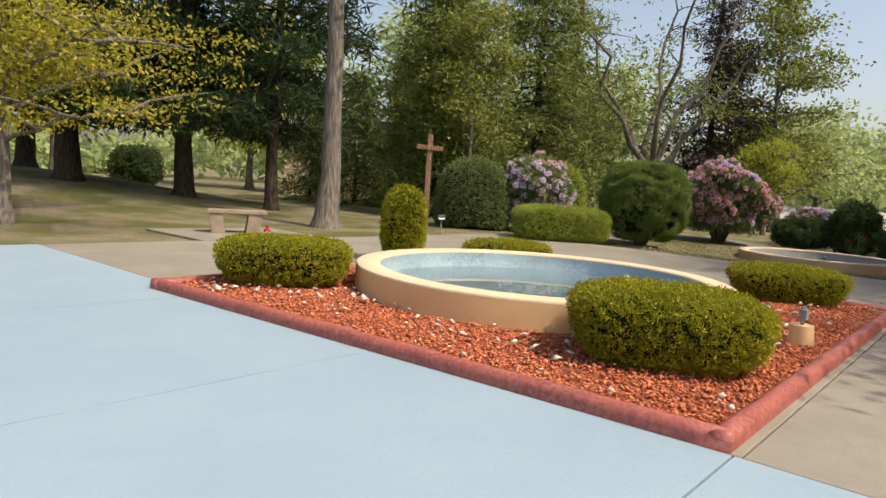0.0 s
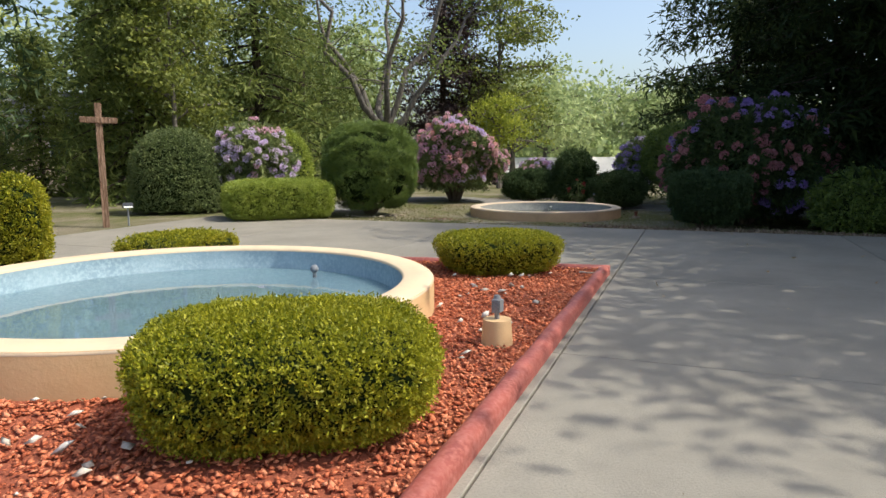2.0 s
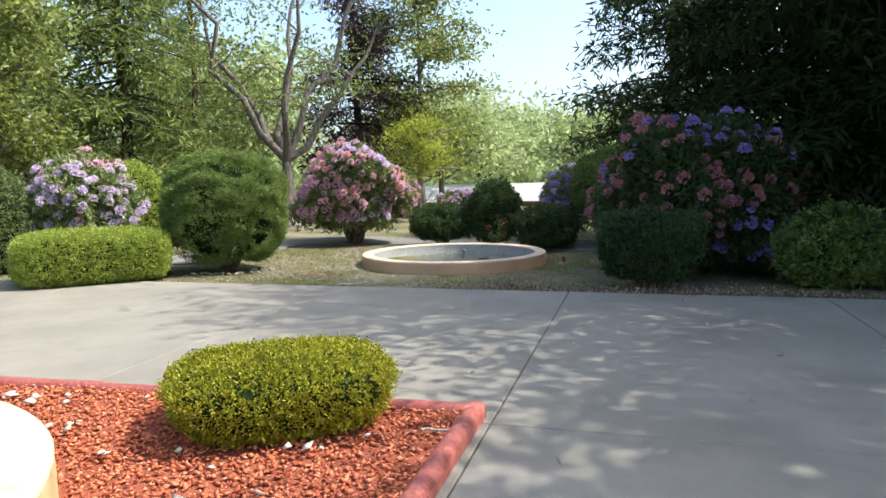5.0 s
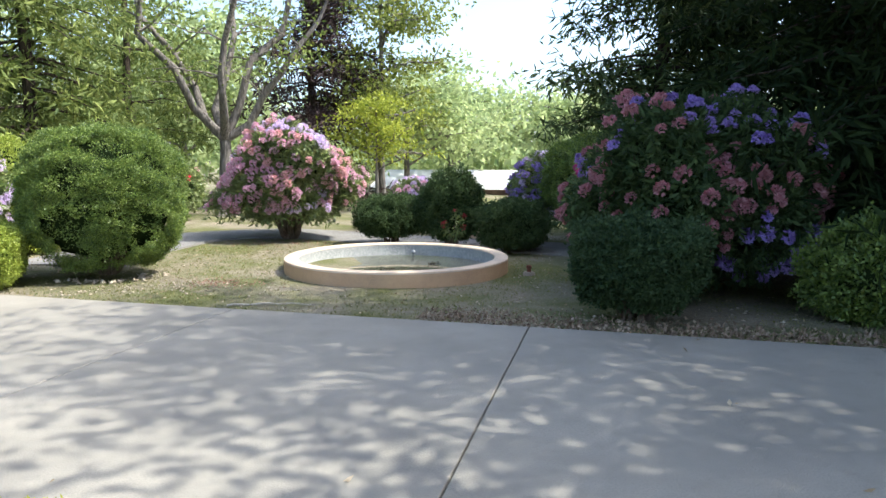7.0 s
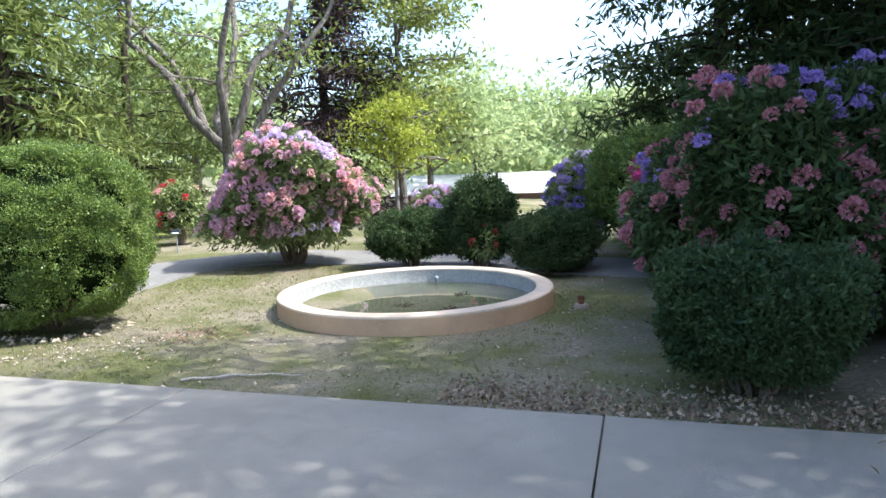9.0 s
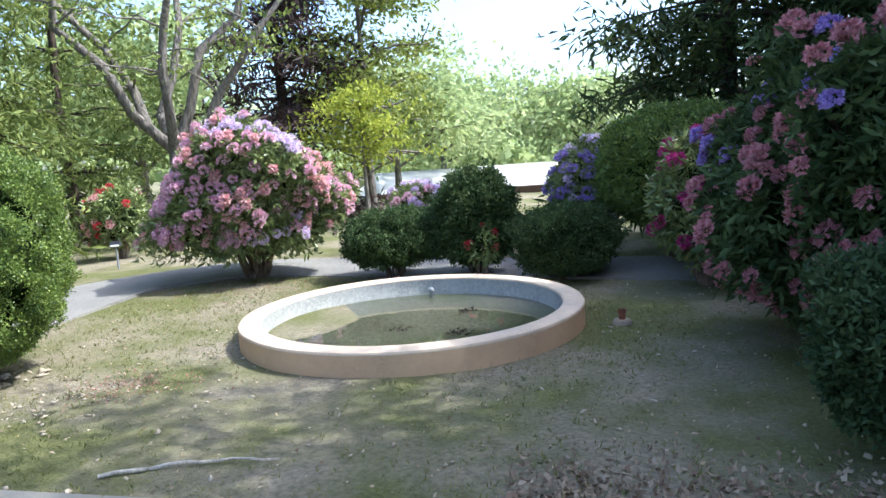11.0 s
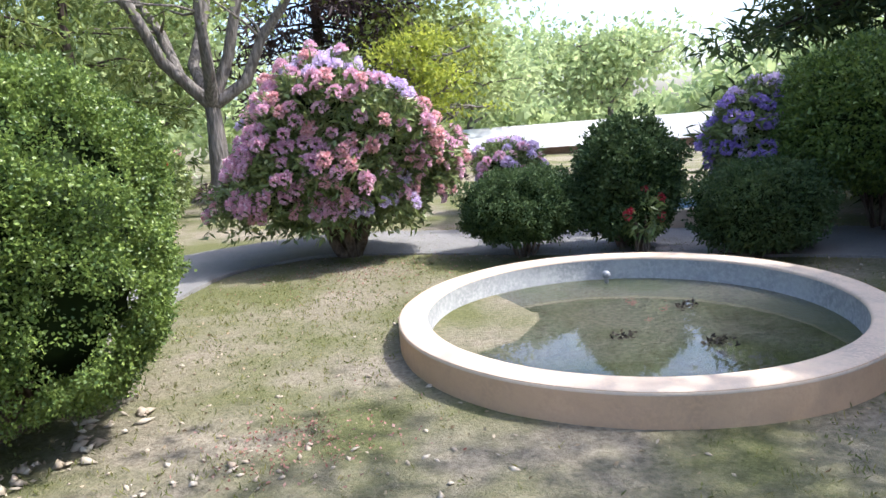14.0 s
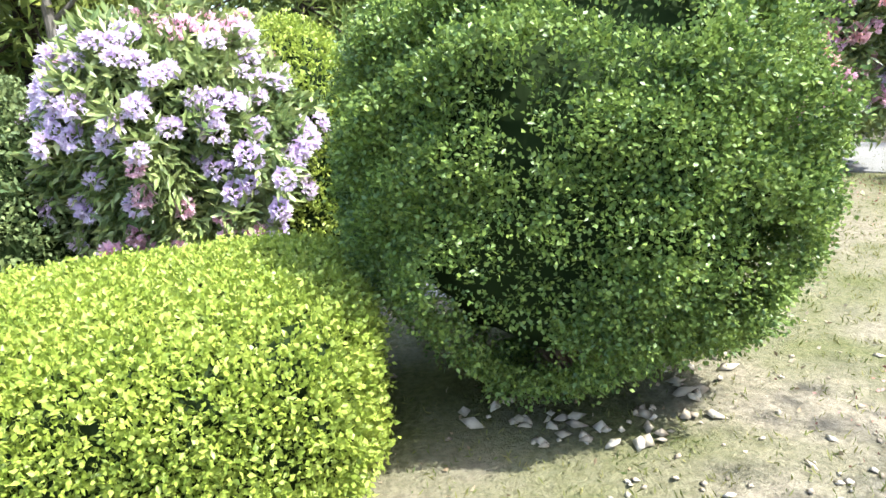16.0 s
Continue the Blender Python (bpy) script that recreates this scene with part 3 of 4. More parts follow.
# footpath behind the second basin
line = np.array([(5.9, 18.6), (7.1, 20.8), (8.9, 22.95), (10.9, 23.1), (12.9, 21.6), (14.6, 19.3), (15.9, 17.6), (18.0, 13.4), (21.0, 8.74)])
dense = np.concatenate([np.linspace(line[q], line[q + 1], 6, endpoint=False) for q in range(len(line) - 1)])
kern = np.ones(5) / 5
dense = np.stack([np.convolve(dense[:, c], kern, "valid") for c in (0, 1)], 1)
tan = unit(np.gradient(dense, axis=0))
side = np.stack([-tan[:, 1], tan[:, 0]], 1)
wid = 0.95
bm = bmesh.new()
rows = []
for p, s in zip(dense, side):
    rows.append([bm.verts.new((*(p + s * o), gz(*p) + zz)) for o, zz in ((-wid - 0.02, -0.1), (-wid, 0.02), (wid, 0.03), (wid + 0.02, -0.1))])
for r0, r1 in zip(rows[:-1], rows[1:]):
    for q in range(3):
        bm.faces.new((r0[q], r0[q + 1], r1[q + 1], r1[q]))
footpath = part("footpath", bm, M_PATH, None)
tagged(footpath, "grey asphalt footpath curving behind the shrubs", "path", kind="structure")
# bench pad
pad = part("bench_pad", slab_mesh("bench_pad", [plan(2.6, 9.86), plan(5.4, 9.86), plan(5.4, 12.0), plan(2.6, 12.0)], M_CONCRETE, 0.004), M_CONCRETE, None)
tagged(pad, "pale concrete pad under the stone bench", "pavement", kind="structure")

# ---- planting bed with its kerb ----
bed = thing("planting_bed", 0, 0, 0, "square bed of red lava chips inside a red kerb", "planting bed")
bm = bmesh.new()
inner = [p + unit(np.array((2.2, 8.1)) - p) * 0.12 for p in BED]
bm.faces.new([bm.verts.new((*p, 0.055)) for p in inner])
bmesh.ops.subdivide_edges(bm, edges=bm.edges[:], cuts=30, use_grid_fill=True)
for vv in bm.verts:
    vv.co.z = 0.055 + 0.02 * math.sin(vv.co.x * 3) * math.sin(vv.co.y * 2.6) if math.hypot(vv.co.x - 2.2, vv.co.y - 8.1) > 2.02 else 0.02
part("soil", bm, M_GRAVEL_BED, bed, "red-brown soil under the chips")
for q in range(4):
    p, r = BED[q], BED[(q + 1) % 4]
    L = float(np.linalg.norm(r - p))
    d = (r - p) / L
    bm = bmesh.new()
    prof = [(-0.065, -0.05), (-0.066, 0.05), (-0.055, 0.088), (-0.02, 0.108), (0.025, 0.106), (0.052, 0.09), (0.066, 0.05), (0.062, -0.05)]
    nrm2 = np.array([-d[1], d[0]])
    secs = []
    cnt = 24
    for s in range(cnt + 1):
        f = s / cnt
        base = p + d * L * f + nrm2 * 0.065
        jig = 0.004 * math.sin(f * 37 + q) + 0.003 * math.sin(f * 91)
        secs.append([bm.verts.new((base[0] + nrm2[0] * o, base[1] + nrm2[1] * o, zz + jig)) for o, zz in prof])
    for s0, s1 in zip(secs[:-1], secs[1:]):
        for c in range(len(prof) - 1):
            bm.faces.new((s0[c], s1[c], s1[c + 1], s0[c + 1]))
    bm.faces.new(secs[0])
    bm.faces.new(secs[-1][::-1])
    bmesh.ops.recalc_face_normals(bm, faces=bm.faces)
    part("kerb", bm, M_KERB, bed, "rounded red painted concrete kerb", True)


def in_bed(P, margin=0.1):
    ok = np.ones(len(P), bool)
    for q in range(4):
        p, r = BED[q], BED[(q + 1) % 4]
        d = unit(r - p)
        ok &= (P - p) @ np.array([-d[1], d[0]]) > margin
    return ok & (np.hypot(P[:, 0] - 2.2, P[:, 1] - 8.1) > 2.24)


def chips(P, z, size, flat, seed):
    """Small angular stones, one island each."""
    r = np.random.default_rng(seed)
    k_ = len(P)
    base = np.array([(1, 0, 0), (0, 1, 0), (-1, 0, 0), (0, -1, 0), (0.15, 0.1, 1), (-0.1, 0, -0.6)], float)
    s = size * r.uniform(0.5, 1.3, (k_, 1, 1)) * np.stack([r.uniform(0.6, 1.4, k_), r.uniform(0.5, 1.0, k_), flat * r.uniform(0.5, 1.3, k_)], 1)[:, None]
    v = base[None] * s * r.uniform(0.75, 1.25, (k_, 6, 1))
    a_ = r.uniform(0, 6.28, k_)
    ca, sa = np.cos(a_)[:, None], np.sin(a_)[:, None]
    tilt = r.normal(0, 0.35, (k_, 1))
    x_, y_, z_ = v[..., 0], v[..., 1], v[..., 2] + v[..., 0] * tilt
    v = np.stack([x_ * ca - y_ * sa + P[:, :1], x_ * sa + y_ * ca + P[:, 1:2], z_ + np.asarray(z).reshape(-1, 1)], -1).reshape(-1, 3)
    t = np.array([(0, 1, 4), (1, 2, 4), (2, 3, 4), (3, 0, 4), (1, 0, 5), (2, 1, 5), (3, 2, 5), (0, 3, 5)])
    return v, (np.arange(k_)[:, None, None] * 6 + t[None]).reshape(-1, 3)


P = rng.uniform((-2.3, 3.2), (7.2, 12.6), (95000, 2))
P = P[in_bed(P)]
z = 0.066 + 0.02 * np.sin(P[:, 0] * 3) * np.sin(P[:, 1] * 2.6) + rng.uniform(-0.004, 0.012, len(P))
v, f = chips(P, z, 0.020, 0.5, 5)
tagged(link("lava_chips", mesh_from("lava_chips", v, f, M_CHIPS)), "loose brick-red lava rock chips covering the bed", "gravel", kind="stuff")
P = rng.uniform((-2.3, 3.2), (7.2, 12.6), (2000, 2))
P = P[in_bed(P, 0.15)]
keep = rng.uniform(size=len(P)) < np.clip(0.85 - (P[:, 0] - 0.5) * 0.12 + (P[:, 1] - 8) * 0.08, 0.15, 1)
P = P[keep]
v, f = chips(P, np.full(len(P), 0.095), 0.038, 0.5, 6)
tagged(link("white_stones", mesh_from("white_stones", v, f, M_PEBBLE)), "pale stones scattered over the red chips", "stones", kind="stuff")

# ---- first basin ----
basin = thing("round_basin", 2.2, 8.1, 0, "round buff basin with a blue inside, nearly empty", "fountain basin")
R1, H1 = 2.22, 0.34
ring_profile("outer_wall", [(R1, -0.05), (R1, H1 - 0.09), (R1 - 0.004, H1 - 0.006)], M_BUFF, basin)
ring_profile("rim", [(R1 - 0.002, H1 - 0.03), (R1, H1 - 0.012), (R1 - 0.02, H1), (R1 - 0.26, H1), (R1 - 0.28, H1 - 0.012), (R1 - 0.282, H1 - 0.03)], M_RIM, basin, label="cream painted rim")
ring_profile("inner_wall", [(R1 - 0.28, H1 - 0.012), (R1 - 0.29, 0.10), (R1 - 0.32, 0.07)], M_POOL, basin, label="blue painted inside wall")
disc("basin_floor", R1 - 0.30, 0.085, M_POOL, basin, "blue basin floor")
disc("water", R1 - 0.30, 0.115, M_WATER, basin, "thin sheet of still water")


def nozzle(x, y, z, rz, label):
    t = thing("water_nozzle", x, y, z, label, "nozzle", rz=rz)
    bm = bmesh.new()
    bmesh.ops.create_uvsphere(bm, u_segments=14, v_segments=10, radius=0.045)
    part("ball", bm, M_METAL, t, smooth=True)
    part("pipe", cyl_bm(0.022, 0.022, 0.12, Matrix.Translation((0, 0, -0.12)), 12), M_METAL, t, smooth=True)
    return t


nozzle(3.55, 8.95, 0.20, 0, "small grey metal water nozzle inside the blue basin")

# ---- second basin ----
B2 = (11.42, 17.14)
g2 = gz(*B2)
basin2 = thing("round_basin", *B2, g2, "weathered tan round basin holding a little water", "fountain basin")
R2, H2 = 1.958, 0.25
ring_profile("outer_wall", [(R2, -0.1), (R2, H2 - 0.06), (R2 - 0.004, H2 - 0.006)], M_BUFF_OLD, basin2)
ring_profile("rim", [(R2 - 0.002, H2 - 0.03), (R2, H2 - 0.012), (R2 - 0.02, H2), (R2 - 0.22, H2), (R2 - 0.24, H2 - 0.012), (R2 - 0.242, H2 - 0.03)], M_RIM_OLD, basin2, label="worn cream rim")
ring_profile("inner_wall", [(R2 - 0.24, H2 - 0.012), (R2 - 0.25, 0.0), (R2 - 0.28, -0.04)], M_POOL_GREY, basin2, label="grey stained inside wall")
disc("basin_floor", R2 - 0.26, -0.035, M_POOL_GREY, basin2, "grey silty basin floor")
disc("water", R2 - 0.26, 0.015, M_WATER, basin2, "shallow still water that mirrors the sky")
nozzle(12.35, 18.36, g2 + 0.10, 0, "rusty water nozzle at the basin wall")

# ---- small blue basin behind the shrubs ----
basin3 = thing("round_basin", 15.85, 20.7, gz(15.85, 20.7), "small pale basin with a bright blue inside", "fountain basin")
ring_profile("outer_wall", [(0.9, -0.1), (0.9, 0.27)], M_RIM_OLD, basin3)
ring_profile("rim", [(0.9, 0.26), (0.89, 0.28), (0.76, 0.28), (0.75, 0.26)], M_RIM_OLD, basin3)
ring_profile("inner_wall", [(0.755, 0.27), (0.75, 0.0)], M_POOL, basin3, label="blue painted inside wall")
disc("basin_floor", 0.76, 0.02, M_POOL, basin3, "blue basin floor")

# ---- hedges and clipped shrubs ----
HG = "clipped hedges of the bed"
hedge("clipped_hedge", -0.80, 7.75, 8, (0.78, 0.57, 0.25), 0.32, 3.6, M_YEW, "low clipped golden yew hedge with a flat top", group=HG, clumps=5200, per=9, leaf=0.024, amount=0.025, taper=0.24, floor=0.07)
hedge("clipped_hedge", 2.62, 5.18, -12, (0.76, 0.61, 0.285), 0.335, 3.6, M_YEW, "low clipped golden yew hedge beside the basin", group=HG, clumps=7500, per=10, leaf=0.022, amount=0.025, taper=0.20, floor=0.07)
hedge("clipped_hedge", 5.68, 8.80, -10, (0.74, 0.60, 0.23), 0.275, 3.4, M_YEW, "low clipped golden yew hedge at the bed's corner", group=HG, clumps=5200, per=9, leaf=0.023, amount=0.025, taper=0.24, floor=0.07)
hedge("clipped_hedge", 2.25, 11.2, 30, (0.70, 0.52, 0.16), 0.24, 3.6, M_YEW, "low clipped golden yew hedge behind the basin", group=HG, clumps=2200, per=8, leaf=0.032, amount=0.02)
hedge("clipped_conifer", 0.50, 10.9, 0, (0.33, 0.33, 0.60), 0.58, 2.7, M_YEW, "small upright clipped conifer with a narrowed top", "conifer", clumps=2200, per=9, leaf=0.035, amount=0.03)
hedge("dome_shrub", 2.5, 20.6, 0, (1.12, 1.05, 1.50), 0.60, 2.3, M_DOME, "tall dome-shaped clipped grey-green shrub", "shrub", clumps=4500, per=7, leaf=0.055, amount=0.02)
hedge("dome_shrub", 5.3, 21.6, 0, (0.9, 0.9, 1.5), 0.65, 2.3, M_BOX, "dome-shaped clipped shrub in fresh green", "shrub", clumps=3500, per=8, leaf=0.05, amount=0.02)
hedge("box_hedge", 4.58, 17.7, 0, (1.18, 0.92, 0.42), 0.42, 4.5, M_BOX, "broad flat-topped clipped box hedge", clumps=15000, per=9, leaf=0.029, amount=0.025, spread=0.8, broad=0.66)
hedge("round_shrub", 6.88, 17.94, 0, (1.15, 1.08, 1.06), 1.10, 2.5, M_BUSH, "large rounded privet shrub with thin dark lower side", "shrub", clumps=12500, per=15, leaf=0.025, amount=0.095, freq=8.5, floor=0.14, twigs=90, core_scale=0.80, gaps=0.85, wild=0.75, taper=0.12, spread=1.1, broad=0.72, jitter=(0.955, 1.012), gap_at=-0.22)

# dark spreading shrubs round the second basin
hedge("low_shrub", 12.75, 20.25, 0, (0.76, 0.62, 0.42), 0.64, 2.6, M_DARKLEAF, "low dark green shrub on crooked bare stems", "shrub", clumps=2600, per=9, leaf=0.045, amount=0.17, freq=5.5, floor=0.24, twigs=8, z0=gz(12.75, 20.25))
hedge("low_shrub", 13.9, 19.5, 0, (0.60, 0.56, 0.72), 0.90, 2.2, M_DARKLEAF, "upright dark shrub with a few red flowers", "shrub", clumps=2400, per=8, leaf=0.06, amount=0.17, freq=5.5, floor=0.16, twigs=5, z0=gz(13.9, 19.5))
hedge("low_shrub", 14.5, 18.0, 0, (0.68, 0.60, 0.45), 0.60, 2.6, M_DARKLEAF, "low dark green shrub with twiggy base", "shrub", clumps=2600, per=9, leaf=0.045, amount=0.17, freq=5.5, floor=0.12, twigs=6, z0=gz(14.5, 18.0))
hedge("spreading_yew", 11.85, 11.85, -45, (0.80, 0.60, 0.46), 0.60, 2.0, M_PINE, "dark spreading yew in the shade", "shrub", clumps=5000, per=9, leaf=0.05, amount=0.17, freq=5.5, floor=0.16, twigs=14, taper=0.4, z0=gz(11.85, 11.85))
hedge("round_topped_shrub", 16.7, 17.7, 0, (1.28, 1.2, 0.92), 1.52, 2.3, M_BUSH, "dark green round-topped shrub on bare trunks", "shrub", clumps=5000, per=8, leaf=0.06, amount=0.05, floor=0.55, twigs=10, z0=gz(16.7, 17.7))
hedge("low_shrub", 14.55, 10.65, 0, (0.74, 0.66, 0.54), 0.60, 2.4, M_BUSH, "yellow-green shrub in dappled shade", "shrub", clumps=2600, per=8, leaf=0.06, amount=0.17, freq=5.5, floor=0.1, z0=gz(14.55, 10.65))
hedge("box_hedge", 16.37, 9.2, -45, (1.5, 0.9, 0.62), 0.6, 4.0, M_DARKLEAF, "dark clipped hedge under the trees", clumps=3500, per=8, leaf=0.06, amount=0.03, z0=gz(16.37, 9.2))
hedge("low_shrub", -12.5, 33.0, 0, (1.0, 1.0, 0.9), 0.85, 2.4, M_DARKLEAF, "round dark shrub on the far lawn", "shrub", clumps=1600, per=7, leaf=0.10, amount=0.17, freq=5.5, z0=gz(-12.5, 33))

# ---- rhododendrons ----
rhododendron("rhododendron", 4.45, 20.75, (1.04, 0.95, 1.0), 1.2, [M_MAUVE, M_MAUVE, M_MAUVE, M_PINK], "large rhododendron with pale mauve-pink blossom", 190, 5000, size=0.18, seed=21, lump=0.2)
rhododendron("rhododendron", 10.95, 21.9, (1.56, 1.4, 1.36), 1.36, [M_PINK, M_SALMON, M_PINK, M_MAUVE], "broad rhododendron covered in pink blossom on a dark trunk", 600, 7200, size=0.165, trunk=0.085, seed=31, lump=0.28, power=1.55, low=0.72, z0=gz(10.95, 21.9))
# shade is in the colours: darkened salmon petals, M_DARKLEAF instead of M_RHODLEAF
rhododendron("rhododendron", 14.25, 13.15, (1.74, 1.6, 1.46), 1.38, [M_SHADED_SALMON, M_SHADED_SALMON, M_SHADED_SALMON, M_VIOLET, M_VIOLET], "tall rhododendron, salmon petals and leaves darkened as shade, violet blossom", 430, 8200, size=0.16, seed=41, lump=0.26, power=1.8, leaf_mat=M_DARKLEAF, z0=gz(14.25, 13.15))
rhododendron("rhododendron", 15.3, 16.1, (0.68, 0.62, 0.90), 1.08, [M_MAGENTA], "magenta rhododendron in the shade", 36, 1000, size=0.20, seed=51, z0=gz(15.3, 16.1))
rhododendron("rhododendron", 16.0, 19.1, (0.6, 0.6, 0.75), 1.25, [M_VIOLET, M_MAUVE], "violet rhododendron behind clipped shrubs", 60, 900, size=0.20, seed=61, z0=gz(16.0, 19.1))
rhododendron("rhododendron", 15.2, 23.8, (0.65, 0.6, 0.52), 0.82, [M_PINK, M_MAUVE], "low rhododendron with pale pink blossom", 80, 1000, size=0.20, seed=71, z0=gz(15.2, 23.8))
rhododendron("azalea", 9.25, 27.4, (0.64, 0.6, 0.78), 0.95, [M_SALMON, M_RED], "sparse azalea with bright red blossom", 26, 600, size=0.17, trunk=0.03, seed=81, z0=gz(9.25, 27.4))
rhododendron("azalea", 13.7, 19.1, (0.25, 0.2, 0.3), 0.55, [M_RED], "red blossom among a dark shrub", 9, 100, size=0.12, trunk=0.02, seed=91, low=0.3, z0=gz(13.7, 19.1))

# ---- trees ----
# big bare trunk and the wooden cross near it
broadleaf("tall_tree", -1.5, 17.2, 17, M_GREEN, "tall straight tree with smooth grey-brown trunk", 0.27, 6.5, 4.5, 9, 5, 40, 0.2, 0.6, M_BARK, rise=0.5)
broadleaf("fork_tree", 10.95, 29.1, 12.5, M_FIR, "grey tree with a forked trunk and thin foliage", 0.30, 3, 4.4, 6, 7, 34, 0.17, 0.5, M_BARK, fork=2.5, clumps=2)
# dogwood by the terrace
broadleaf("dogwood", -6.9, 12.9, 5.2, M_DOGWOOD, "dogwood with layered yellow-green leaves", 0.14, 1.5, 3.2, 13, 7, 55, 0.10, 0.42, M_BARK, flat=0.22, rise=0.28, clumps=3, low=1.7)
PG = "dark pines on the lawn"
for (px, py, ph, pr, tr) in ((-9.9, 21.3, 15, 4.0, 0.34), (-6.6, 21.9, 16, 4.2, 0.28), (-3.7, 21.2, 15, 3.2, 0.20), (-13.5, 25.5, 16, 4.5, 0.3)):
    conifer("pine_tree", px, py, ph, pr, M_PINE, "dark pine with a bare lower trunk", 2.6, 0.55, 25, 0.33, tr, 0.10, shape=0.5, group=PG, z0=gz(px, py))
for (px, py, ph) in ((-1.9, 30.5, 6.0), (0.0, 31.5, 6.5), (-4.2, 32.5, 5.5)):
    conifer("spruce_tree", px, py, ph, 1.7, M_FIR, "young spruce with layered green branches", 0.25, 0.42, 25, 0.30, 0.09, 0.25, thin=0.1, z0=gz(px, py))
conifer("spruce_tree", 1.6, 26.2, 17, 2.4, M_FIR, "tall dense spruce in mid green", 0.6, 0.45, 25, 0.33, 0.22, 0.35, z0=gz(1.6, 26.2))
conifer("spruce_tree", 5.6, 28.0, 16, 3.0, M_FIR, "tall spreading spruce with layered branches", 0.5, 0.48, 25, 0.33, 0.22, 0.30, z0=gz(5.6, 28))
conifer("spruce_tree", 8.6, 34.5, 14, 3.8, M_FIR, "tall spreading spruce with layered branches", 0.5, 0.85, 25, 0.33, 0.2, 0.08, thin=0.3, z0=gz(8.6, 34.5))
conifer("spruce_tree", 15.0, 32.6, 15, 3.4, M_PURPLETREE, "dark spruce with sparse branches", 0.5, 0.6, 25, 0.33, 0.2, 0.2, thin=0.25)
broadleaf("leafy_tree", 17.5, 31.4, 13.5, M_MIDGREEN, "tall tree with sunlit green leaf clumps", 0.16, 2.6, 2.5, 16, 6, 34, 0.20, 0.5, M_BARK, flat=0.35, rise=0.35)
broadleaf("small_tree", 16.1, 28.7, 4.4, M_GREEN, "small tree with yellow-green leaves", 0.09, 1.4, 1.7, 8, 4, 34, 0.15, 0.38, M_BARK, flat=0.35, rise=0.5)
broadleaf("small_tree", 2.6, 24.0, 9.0, M_MIDGREEN, "slender tree with bright green leaves", 0.10, 2.5, 1.6, 9, 5, 45, 0.16, 0.4, M_BARK)
# M_PALE gives the far trees their haze by leaf colour
broadleaf("leafy_tree", 21.76, 37.8, 6.0, M_PALE, "airy green tree beyond the garden, paled as by haze", 0.2, 1.5, 4.0, 11, 6, 32, 0.31, 0.75, M_BARK)
broadleaf("leafy_tree", 28.9, 45.7, 6.2, M_PALE, "airy green tree beyond the garden, paled as by haze", 0.25, 1.5, 5.0, 11, 6, 32, 0.41, 0.95, M_BARK)
broadleaf("leafy_tree", 37.84, 43.6, 6.0, M_PALE, "airy green tree beyond the garden, paled as by haze", 0.25, 1.5, 5.0, 11, 6, 32, 0.43, 0.95, M_BARK)
broadleaf("leafy_tree", 2.0, 40.0, 13, M_PALE, "airy green tree beyond the garden, paled as by haze", 0.25, 2.0, 5.0, 11, 6, 32, 0.41, 0.9, M_BARK)
broadleaf("leafy_tree", -10.0, 45.0, 12, M_GREEN, "leafy tree at the lawn's far edge", 0.25, 2.0, 6.0, 11, 6, 32, 0.43, 1.0, M_BARK)
broadleaf("leafy_tree", -20.0, 40.0, 12, M_GREEN, "leafy tree at the lawn's far edge", 0.25, 2.0, 6.0, 11, 6, 32, 0.43, 1.0, M_BARK)
broadleaf("leafy_tree", -22.0, 27.0, 11, M_GREEN, "leafy tree at the lawn's far edge", 0.25, 2.0, 5.0, 11, 6, 32, 0.36, 0.9, M_BARK)
broadleaf("leafy_tree", 11.84, 43.9, 8, M_PALE, "airy green tree beyond the garden, paled as by haze", 0.25, 2.0, 6.0, 11, 6, 32, 0.43, 1.0, M_BARK)
# trees that shade the paving, most with near-black shade in their leaf colour
DG = "dark trees beside the paving"
# added at the view's edge so its crown shadow falls on the paving
broadleaf("shade_tree", 15.6, 9.0, 14, M_TREE_SHADE, "broad dark tree added to shade the paving", 0.3, 4.2, 4.6, 14, 7, 50, 0.2, 0.7, M_BARK_DARK, rise=0.45, low=3.6)
conifer("dark_tree", 20.0, 19.2, 10.5, 3.5, M_SHADEGREEN, "tall dense evergreen with shade painted into its leaves", 0.8, 0.45, 34, 0.30, 0.25, 0.2, shape=0.55, group=DG)
conifer("dark_tree", 17.7, 11.9, 9.2, 3.7, M_TREE_SHADE, "tall dense evergreen with shade painted into its leaves", 0.8, 0.42, 38, 0.30, 0.28, 0.2, shape=0.4, group=DG)
conifer("dark_tree", 18.4, 8.6, 12, 3.6, M_TREE_SHADE, "tall dense evergreen with shade painted into its leaves", 1.0, 0.45, 36, 0.30, 0.28, 0.2, shape=0.5, group=DG)
conifer("dark_tree", 22.5, 13.5, 13, 3.6, M_TREE_SHADE, "tall dense evergreen with shade painted into its leaves", 0.8, 0.5, 34, 0.30, 0.28, 0.2, shape=0.5, group=DG)
conifer("dark_tree", 20.2, 15.4, 10.0, 3.9, M_TREE_SHADE, "tall dense evergreen with shade painted into its leaves", 0.8, 0.5, 34, 0.30, 0.28, 0.2, shape=0.42, group=DG)
# two more added out of view, only for their dappled shadow
broadleaf("shade_tree", 13.6, 2.4, 11.5, M_TREE_SHADE, "broad dark tree added to shade the paving", 0.3, 3.4, 4.6, 14, 7, 50, 0.2, 0.7, M_BARK_DARK, rise=0.45)
